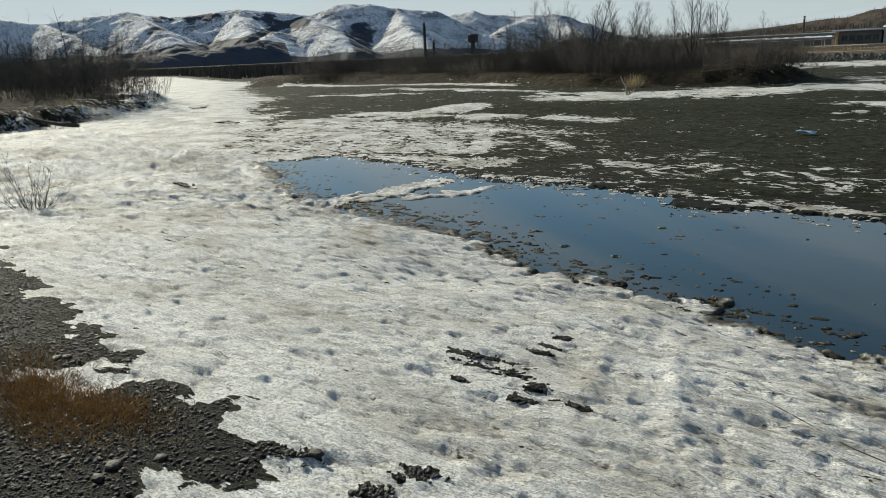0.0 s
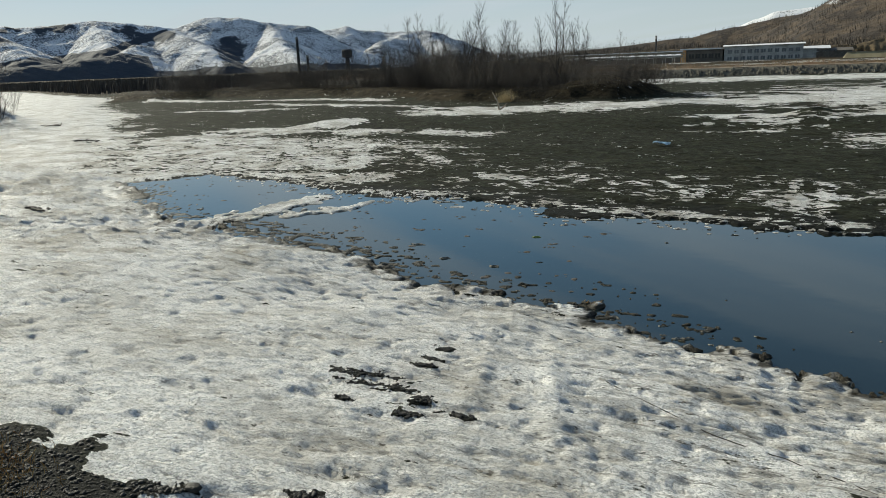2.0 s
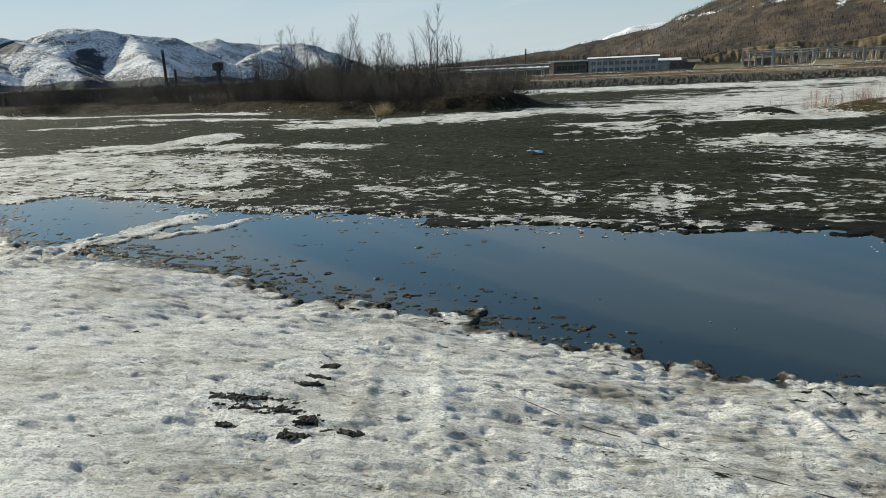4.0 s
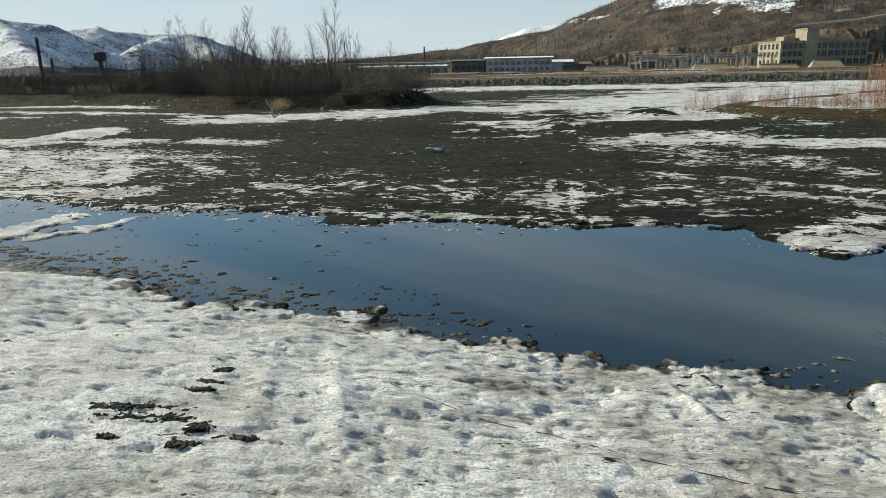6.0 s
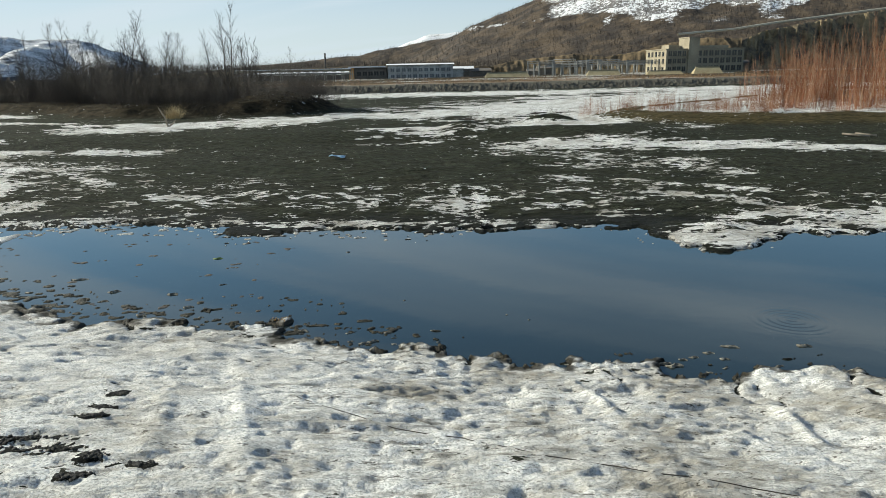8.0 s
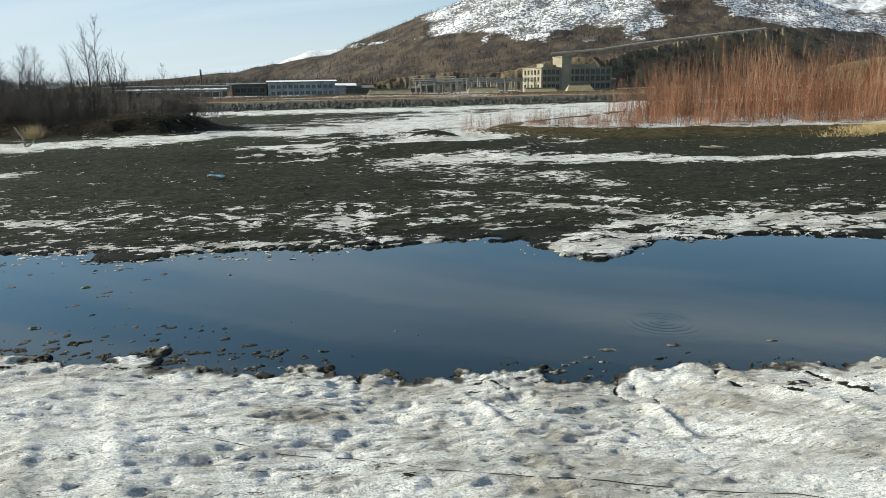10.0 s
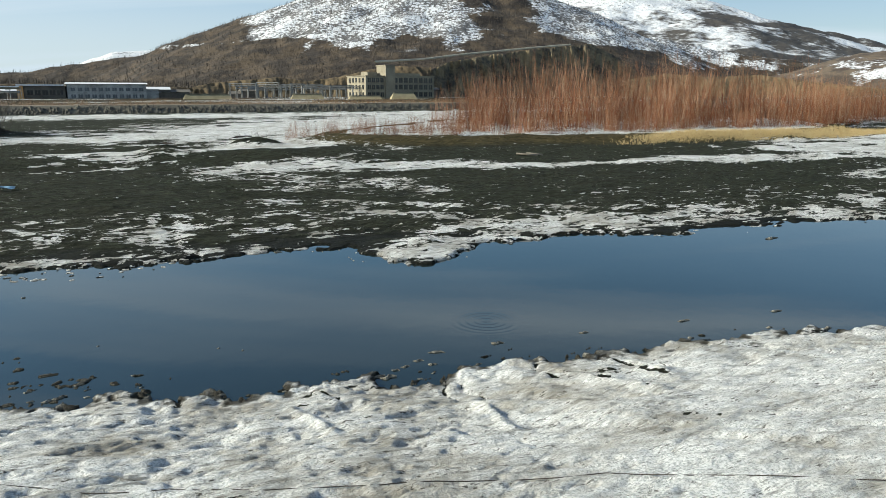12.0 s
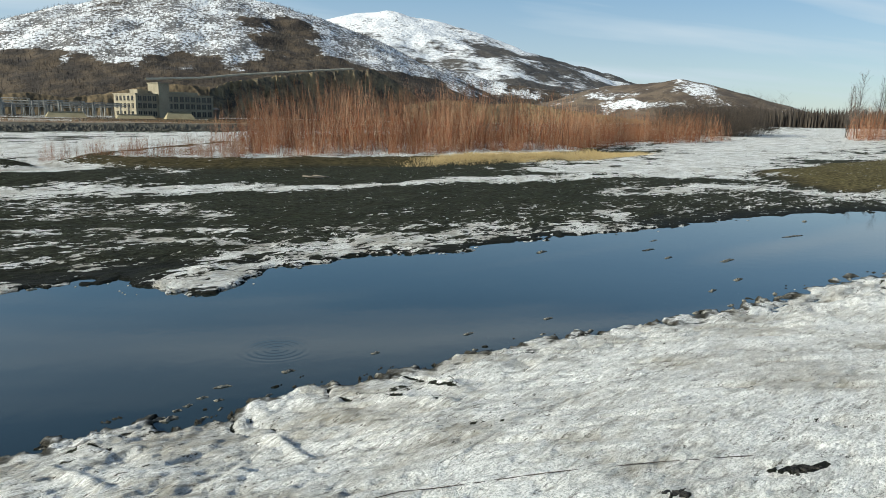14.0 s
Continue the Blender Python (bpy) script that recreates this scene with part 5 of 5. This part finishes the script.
# grey-brown bushes on the island and the left bank
bushes = [shrub("bush", shrub_mesh("bush", 200 + k, 42, 2.6, 1.7, 16, M_BUSH, 0.9, 0.0065, 1.0, 3, 3, 0.8), pose(0, 0, -50), "leafless grey-brown bush on the river bank", "shrub", "bushes on the river banks") for k in range(5)]
ISLE_WOOD = [(-60.0, 58.5), (-54.0, 63.0), (-36.0, 60.0), (-27.0, 54.8), (-20.0, 49.5), (-13.0, 48.2), (-10.0, 49.0), (-9.0, 53.0), (-16.0, 58.5), (-30.0, 64.0), (-56.0, 69.0), (-66.0, 66.0)]
grow(bushes, in_area(ISLE_WOOD, 140, rs, 0.3), rs, 0.6, 1.45)
grow(bushes, [(x, y, 0.45) for x, y in in_area([(-14.0, 46.5), (-9.0, 47.0), (-5.6, 51.5), (-8.0, 56.0), (-14.0, 52.0)], 30, rs, 0.1)], rs, 0.8, 2.2)
LEFT_WOOD = [(-39.0, 19.0), (-39.5, 22.5), (-44.0, 28.5), (-50.0, 34.0), (-60.0, 38.5), (-100.0, 56.0), (-100.0, 20.0), (-60.0, 14.0)]
grow(bushes, in_area(LEFT_WOOD, 90, rs, 0.5), rs, 1.25, 1.8)
grow(bushes, [(x, y, 0.42) for x, y in ((-36.8, 17.2), (-37.4, 20.2), (-41.0, 26.6), (-42.4, 28.2), (-43.0, 28.9), (-38.6, 22.4), (2.6, 34.1), (6.9, 38.4), (8.0, 38.2))], rs, 0.7, 1.1)
grow(bushes, [(x, y, 1.0) for x, y in [polar(rs.uniform(61.6, 67.4), rs.uniform(112, 124)) for _ in range(34)]], rs, 1.6, 2.6)
drop_models(bushes)


def bare_tree(name, seed, tall, m, label, mat=M_BARK, spread=0.6, forks=44, trunks=1):
    """A leafless tree: tapered trunk, limbs and fine twigs."""
    rng = random.Random(seed)
    ob = empty(name, m, label, "tree", "bare trees on the river banks")
    v, f, lv, lf, tv, tf = [], [], [], [], [], []
    for t in range(trunks):
        h = tall * rng.uniform(0.75, 1.0) if t else tall
        base = Vector((rng.gauss(0, .2), rng.gauss(0, .2), -0.2)) if t else Vector((0, 0, -0.2))
        pts = bent(rng, base, Vector((rng.gauss(0, .1), rng.gauss(0, .1), 1)), h, 7, 0.05, 0.02)
        r0 = 0.0085 * tall
        rad = [r0 * (1 - 0.93 * k / 7) for k in range(8)]
        tube(v, f, pts, rad, 6)
        for _ in range(forks):
            k = rng.uniform(0.1, 0.97) * 7
            n = min(int(k), 6)
            s = pts[n].lerp(pts[n + 1], k - n)
            b = rng.uniform(0, 2 * math.pi)
            ln = tall * rng.uniform(0.55, 1.0) * (0.46 - 0.36 * k / 7)
            limb = bent(rng, s, Vector((math.cos(b) * spread, math.sin(b) * spread, 1)), ln, 3, 0.1, 0.06)
            rl = min(rad[n] * 0.4, 0.003 + 0.006 * ln)
            tube(lv, lf, limb, [rl, rl * .75, rl * .5, rl * .2], 3)
            for q in range(11):
                j = (q + rng.random()) / 11.2 * 3
                i = min(int(j), 2)
                way = (limb[i + 1] - limb[i]).normalized() + Vector((rng.gauss(0, .45), rng.gauss(0, .45), rng.gauss(0, .3)))
                a = limb[i].lerp(limb[i + 1], j - i)
                e = a + way.normalized() * ln * rng.uniform(.15, .38)
                twig(tv, tf, a, e, 0.0045)
                for _ in range(3):
                    m_ = a.lerp(e, rng.uniform(.1, .9))
                    twig(tv, tf, m_, m_ + (way + Vector((rng.gauss(0, .5), rng.gauss(0, .5), rng.gauss(0, .4)))).normalized() * ln * rng.uniform(.06, .16), 0.003)
    part("trunk", mesh_of("trunk", v, f, mat, True), ob)
    tagged(part("limb", mesh_of("limb", lv, lf, mat), ob), kind="stuff")
    tagged(part("crown", mesh_of("crown", tv, tf, mat), ob, "fine bare twigs"), kind="stuff")
    return ob


def tree_at(turn, r, top_deg, seed, name="bare_tree", **k):
    """A tree on the ground whose top stands at that elevation from the eye's height."""
    r = r + 4.0
    x, y = polar(turn, r)
    z = height(x, y)
    bare_tree(name, seed, 3 + r * math.tan(radians(top_deg)) - z, pose(x, y, z, 0, 0, seed * 37 % 360), **k)


TREE = "tall leafless birch rising from the bushes"
for turn, r, top, seed, trunks in ((-14.3, 51.5, 5.3, 1, 2), (-21.6, 55, 5.0, 2, 2), (-22.4, 56, 4.1, 3, 1), (-20.0, 54, 3.8, 4, 2), (-19.3, 56, 3.6, 5, 1), (-18.2, 53, 3.4, 6, 2), (-25.6, 58, 4.0, 7, 2), (-26.3, 60, 3.3, 8, 1), (-24.4, 60, 3.0, 9, 1), (-17.0, 52, 2.8, 10, 1), (-12.9, 51, 2.9, 11, 2), (-15.6, 52, 3.4, 12, 1), (-9.5, 84, 2.1, 13, 2), (-28.0, 62, 2.4, 14, 1), (-30.5, 64, 1.9, 15, 1)):
    tree_at(turn, r, top, seed, label=TREE, trunks=trunks)
rt = random.Random(61)
for k in range(14):
    turn = rt.uniform(-30, -12.5)
    tree_at(turn, 52 + (-12 - turn) * 0.75 + rt.uniform(0, 5), rt.uniform(1.6, 3.4), 60 + k, label="thin leafless birch among the island bushes", trunks=rt.choice((1, 2, 3)), forks=14)
for turn, r, top, seed in ((-61.2, 54, 4.9, 31), (-63.6, 55, 3.5, 32), (-60.4, 56, 3.9, 33), (-65.0, 53, 3.6, 34), (-58.0, 58, 2.9, 35)):
    tree_at(turn, r, top, seed, "bare_larch", label="slender leafless larch on the snowy bank", spread=1.1, forks=20)
for turn, r, top, seed in ((73.9, 118, 3.8, 41), (74.9, 119, 3.4, 42), (76.0, 118, 4.2, 43), (73.2, 120, 2.9, 44)):
    tree_at(turn, r, top, seed, label="thin leafless sapling beside the snowy road", trunks=2)
# single shrub on the near snow slope
one = shrub("bush", shrub_mesh("snow_bush", 301, 40, 1.1, 0.16, 9, M_BUSH, 1.3, 0.004, 0.8, 2), pose(-12.36, 5.68, height(-12.36, 5.68)), "small bare shrub sticking out of the near snow", "shrub", "bushes on the river banks")
for x, y, s in ((-34.4, 18.4, 1.0), (-32.8, 16.3, 0.6)):
    shrub("bush", shrub_mesh("bank_bush", 302, 22, 1.2 * s, 0.5, 3, M_BUSH, 0.5, 0.01), pose(x, y, height(x, y)), "tuft of bare twigs on the snow beneath the bank", "shrub", "bushes on the river banks")


# ---- dead grass ----
def tuft(name, x, y, count, tall, spread, mat, label, seed, lean=0.5, thick=0.006):
    rng = random.Random(seed)
    v, f = [], []
    px = [x + rng.gauss(0, spread[0]) for _ in range(count)]
    py = [y + rng.gauss(0, spread[1]) for _ in range(count)]
    pz = ground_at(np.array(px), np.array(py))[0]
    for a, b, c in zip(px, py, pz):
        h = tall * rng.uniform(0.5, 1.2)
        tube(v, f, bent(rng, Vector((a, b, c - 0.02)), Vector((rng.gauss(0, lean), rng.gauss(0, lean), 1)), h, 3, 0.25, -0.06), [thick, thick * 0.85, thick * 0.6, thick * 0.3])
    return tagged(new(name, mesh_of(name, v, f, mat)), label, "grass", kind="stuff")


for k, (x, y) in enumerate(((29.5, 29.8), (33.0, 29.4), (37.0, 29.2), (41.0, 29.4), (45.5, 30.0), (49.0, 31.0))):
    tuft("dead_grass", x, y, 2400, 0.3, (1.7, 0.5), M_STRAW, "bright straw-yellow dead grass along the far bank", 400 + k, 0.7, 0.009)
tuft("dead_grass", *polar(-18.6, 49.0), 260, 0.9, (0.22, 0.2), M_STRAW, "bright yellow clump of dead grass on the island edge", 410)
tuft("dead_grass", -36.3, 13.8, 500, 0.5, (0.9, 0.9), M_STRAW, "straw-coloured dead grass on the snowy bank", 411)
tuft("dead_grass", -39.0, 21.5, 350, 0.4, (1.4, 0.7), M_STRAW, "straw-coloured dead grass on the snowy bank", 412)
for k, (x, y, n) in enumerate(((-4.3, 1.72, 2200), (-3.75, 1.85, 1800), (-3.9, 1.55, 1200), (-4.9, 1.95, 700))):
    tuft("rusty_grass", x, y, n, 0.085, (0.24, 0.11), M_RUST, "rust-coloured dry grass among the near stones", 420 + k, 0.9, 0.0026)

tuft("dead_grass", -1.75, 8.2, 60, 0.05, (0.09, 0.04), M_RUST, "brown tangle of dead grass at the waterline", 430, 0.9)


# ---- stones ----
def stone_mesh(v, f, c, size, rng, flat=0.55):
    b = len(v)
    a0 = rng.uniform(0, 6.3)
    k1, k2 = rng.uniform(.7, 1.3), rng.uniform(.7, 1.3)
    for ring, (zz, rr) in enumerate(((-0.5, 0.6), (0.05, 1.0), (0.5, 0.66))):
        for k in range(6):
            a = a0 + 2 * math.pi * k / 6 + ring * 0.4
            q = rr * rng.uniform(.65, 1.25) * size
            v.append(c + Vector((q * k1 * math.cos(a), q * k2 * math.sin(a), zz * size * flat)))
    v.append(c + Vector((0, 0, size * flat * 0.7)))
    for ring in range(2):
        for k in range(6):
            l = (k + 1) % 6
            f.append((b + ring * 6 + k, b + ring * 6 + l, b + ring * 6 + 6 + l, b + ring * 6 + 6 + k))
    f += [(b + 12 + k, b + 12 + (k + 1) % 6, b + 18) for k in range(6)]


rp = random.Random(77)
px = np.array([rp.uniform(-8.0, -1.5) for _ in range(38000)])
py = np.array([rp.uniform(0.6, 3.4) for _ in range(38000)])
pz, ps, *_ = ground_at(px, py)
bare = [(a, b, c) for a, b, c, s in zip(px.tolist(), py.tolist(), pz.tolist(), ps.tolist()) if s < 0.35]
v, f = [], []
for sx, sy, sa, sb, _turn in SPOTS:
    qx = np.array([sx + rp.gauss(0, sa * .6) for _ in range(160)])
    qy = np.array([sy + rp.gauss(0, sb * .8) for _ in range(160)])
    qz, qs, *_ = ground_at(qx, qy)
    bare += [(a, b, c) for a, b, c, s in zip(qx.tolist(), qy.tolist(), qz.tolist(), qs.tolist()) if s < 0.6]
for a, b, c in bare[60:]:
    stone_mesh(v, f, Vector((a, b, c + 0.002)), rp.choice((0.003, 0.004, 0.005, 0.006, 0.008, 0.014)), rp, 0.85)
tagged(new("shingle", mesh_of("shingle", v, f, M_STONE)), "dark wet pebbles bared by the melting snow", "pebbles", kind="stuff")
for a, b, c in bare[:60]:
    v, f = [], []
    s = rp.uniform(0.024, 0.045)
    stone_mesh(v, f, Vector((0, 0, 0)), s, rp)
    ob = new("stone", mesh_of("stone", v, f, M_STONE, True))
    ob.matrix_world = pose(a, b, c + s * 0.15, 0, 0, rp.uniform(0, 360))
    tagged(ob, "flattish grey river stone on the bared shingle", "stone", "larger stones of the bared shingle")


# ---- driftwood and litter ----
def stick(name, pts, radii, mat, label, category="driftwood", sides=7):
    v, f = [], []
    tube(v, f, [Vector(p) for p in pts], radii, sides)
    return tagged(new(name, mesh_of(name, v, f, mat, True)), label, category)


def on(x, y, up=0.0):
    return (x, y, height(x, y) + up)


x, y = -13.9, 40.2
z = height(x, y)
v, f = [], []
tube(v, f, [Vector((x, y, z - .1)), Vector((x - .12, y, z + .5)), Vector((x - .3, y, z + .8)), Vector((x - .45, y, z + 1.05))], [.06, .05, .035, .015], 7)
tube(v, f, [Vector((x, y, z)), Vector((x + .3, y, z + .18)), Vector((x + .55, y - .1, z + .5))], [.055, .04, .015], 6)
tagged(new("driftwood_snag", mesh_of("driftwood_snag", v, f, M_DRIFT, True)), "weathered forked driftwood snag standing on the gravel", "driftwood")
stick("plank", [on(16.9, 26.9, .08), on(17.5, 26.1, .04)], [.05, .05], M_DRIFT, "short pale yellow plank lying on the bank", "plank", 4)
stick("plank", [on(17.5, 27.0, .08), on(17.9, 26.3, .04)], [.045, .045], M_DRIFT, "short pale yellow plank lying on the bank", "plank", 4)
stick("driftwood_log", [on(-38.4, 17.2, .1), on(-36.7, 17.8, .15), on(-35.0, 18.3, .2), on(-33.6, 18.4, .12)], [.04, .07, .09, .1], M_DARKWOOD, "dark fallen log at the foot of the snowy bank")
for k, (x, y, s) in enumerate(((-13.75, 9.75, .3), (-27.4, 22.6, .8), (-37.6, 28.8, .7), (-38.5, 20.0, .9), (-40.5, 24.0, 1.0), (-42.5, 27.5, 1.2), (2.3, 30.7, .5), (6.8, 36.5, .6))):
    rng = random.Random(500 + k)
    heap = empty("driftwood_heap", pose(*on(x, y, .03)), "small dark heap of driftwood on the snow", "driftwood", "driftwood heaps")
    for _ in range(8):
        v, f = [], []
        p = Vector((rng.gauss(0, s * .5), rng.gauss(0, s * .25), 0.02))
        tube(v, f, bent(rng, p, Vector((rng.choice((-1, 1)), rng.gauss(0, .4), rng.uniform(-.05, .08))), s * rng.uniform(.4, 1.1), 3, .1), [.022, .03, .024, .01], 5)
        part("branch", mesh_of("branch", v, f, M_DARKWOOD), heap)
# crumpled blue sheet on the gravel
rng = random.Random(9)
n = 9
X, Y = np.meshgrid(np.linspace(-.27, .27, n * 2), np.linspace(-.17, .17, n), indexing="ij")
bx, by = polar(-6.4, 23.4)
Zs = 0.05 + 0.16 * fbm(X * 6, Y * 6, 3, 4) - 0.25 * (X**2 + Y**2)
tagged(new("plastic_sheet", grid_mesh("plastic_sheet", X + bx, Y + by, Zs + height(bx, by) - .02, M_BLUE)), "crumpled pale blue plastic sheet on the gravel", "plastic sheet")
# rope half sunk in the snow
cable = [(-1.0, 5.1), (-0.75, 4.84), (-0.21, 4.51), (0.26, 4.3), (0.78, 3.9), (1.4, 3.62), (1.75, 3.5), (2.2, 3.3), (2.75, 3.08), (3.4, 2.58), (4.12, 2.0), (4.7, 1.46)]
fine = []
for (xa, ya), (xb, yb) in zip(cable[:-1], cable[1:]):
    fine += [(xa + (xb - xa) * k / 8, ya + (yb - ya) * k / 8) for k in range(8)]
zs = ground_at(np.array([p[0] for p in fine]), np.array([p[1] for p in fine]))[0]
zs = np.convolve(np.pad(zs, 3, mode='edge'), np.ones(7) / 7, 'valid')
stick("wire", [(px_, py_, pz_ + .003) for (px_, py_), pz_ in zip(fine, zs)], [.0035] * len(fine), M_DARKWOOD, "thin dark wire half sunk in the snow", "wire", 5)


def floating(name, x, y, long, wide, turn, mat, label, seed, category="debris"):
    """A low ragged floating bit of ice crust, foam or weed."""
    rng = random.Random(seed)
    v, f = [(0, 0, wide * .3)], []
    n = 14
    for ring, (rr, zz) in enumerate(((.45, .28), (.8, .16), (1.0, -.12))):
        for k in range(n):
            a = 2 * math.pi * k / n
            q = rr * rng.uniform(.65, 1.2)
            v.append((q * long * .5 * math.cos(a), q * wide * .6 * math.sin(a), zz * wide * rng.uniform(.5, 1.2)))
    f += [(0, 1 + k, 1 + (k + 1) % n) for k in range(n)]
    for ring in range(2):
        b = 1 + ring * n
        f += [(b + k, b + n + k, b + n + (k + 1) % n, b + (k + 1) % n) for k in range(n)]
    ob = new(name, mesh_of(name, [(0.75 * a, 0.75 * b + 0.18 * wide * math.sin(a / long * 9), c) for a, b, c in v], f, mat))
    ob.matrix_world = pose(x, y, 0.0, 0, 0, turn)
    return tagged(ob, label, category, "bits floating on the pool")


floating("water_weed", -3.38, 11.42, .26, .07, 5, M_GREEN, "bright green clump of floating weed", 600)
bits = [(3.1, 6.8, .2, .05, -12), (3.4, 6.95, .34, .06, -20), (2.9, 6.7, .16, .05, 0), (4.2, 6.9, .24, .07, -14), (5.4, 6.75, .2, .06, -18), (-0.85, 7.75, .12, .04, 10), (-0.3, 7.55, .1, .03, 20), (0.15, 7.75, .1, .03, 0), (-2.9, 9.9, .16, .04, 15), (-0.2, 8.9, .06, .03, 0), (1.1, 8.2, .06, .03, 30), (1.35, 8.0, .05, .03, 0), (-1.2, 11.6, .1, .05, 0), (2.9, 13.0, .25, .07, 0), (6.9, 6.55, .3, .06, -10), (8.4, 6.3, .3, .06, -12), (-3.1, 8.9, .22, .07, 10), (-3.5, 9.5, .25, .08, 0), (-4.4, 9.7, .3, .08, 12), (-5.2, 10.4, .4, .07, 5), (13.5, 5.6, .5, .1, -8), (12.2, 5.5, .4, .08, -4), (15.2, 6.6, .9, .1, -6), (14.4, 7.6, .5, .08, 0), (16.2, 9.0, .5, .07, 0), (12.6, 9.8, .5, .1, 0), (14.9, 8.4, .7, .08, -5), (23.5, 7.9, .4, .12, 0), (20.0, 7.0, 1.2, .08, -15)]
for k, (x, y, a, b, t) in enumerate(bits):
    floating("ice_crust", x, y, a, b, t, M_FLOAT, "ragged floating bit of dirty ice crust", 610 + k)
rng = random.Random(33)
for k in range(70):
    n = rng.randrange(5, len(NEAR_SHORE) - 4)
    (xa, ya), (xb, yb), q = NEAR_SHORE[n], NEAR_SHORE[n + 1], rng.random()
    x, y, s = xa + (xb - xa) * q, ya + (yb - ya) * q + abs(rng.gauss(0.08, 0.2)), rng.uniform(.4, 1.3)
    if float(shore_d(np.array([x]), np.array([y]))[0][0]) < -0.02:
        floating("ice_crust", x, y, .22 * s, .07 * s, rng.uniform(-30, 20), M_FLOAT, "ragged bit of dirty ice crust at the waterline", 700 + k)
rng = random.Random(14)
v, f = [], []
while len(v) < 19 * 190:
    x, y = rng.uniform(-15.5, -2.0), rng.uniform(8.5, 16)
    if float(shore_d(np.array([x]), np.array([y]))[0][0]) < -0.15:
        for _ in range(rng.randint(1, 3)):
            stone_mesh(v, f, Vector((x + rng.gauss(0, .1), y + rng.gauss(0, .03), 0)), rng.uniform(.02, .06), rng, .22)
tagged(new("floating_scum", mesh_of("floating_scum", v, f, M_DARKWOOD)), "scattered dark bits of crust floating on the pool", "debris", kind="stuff")
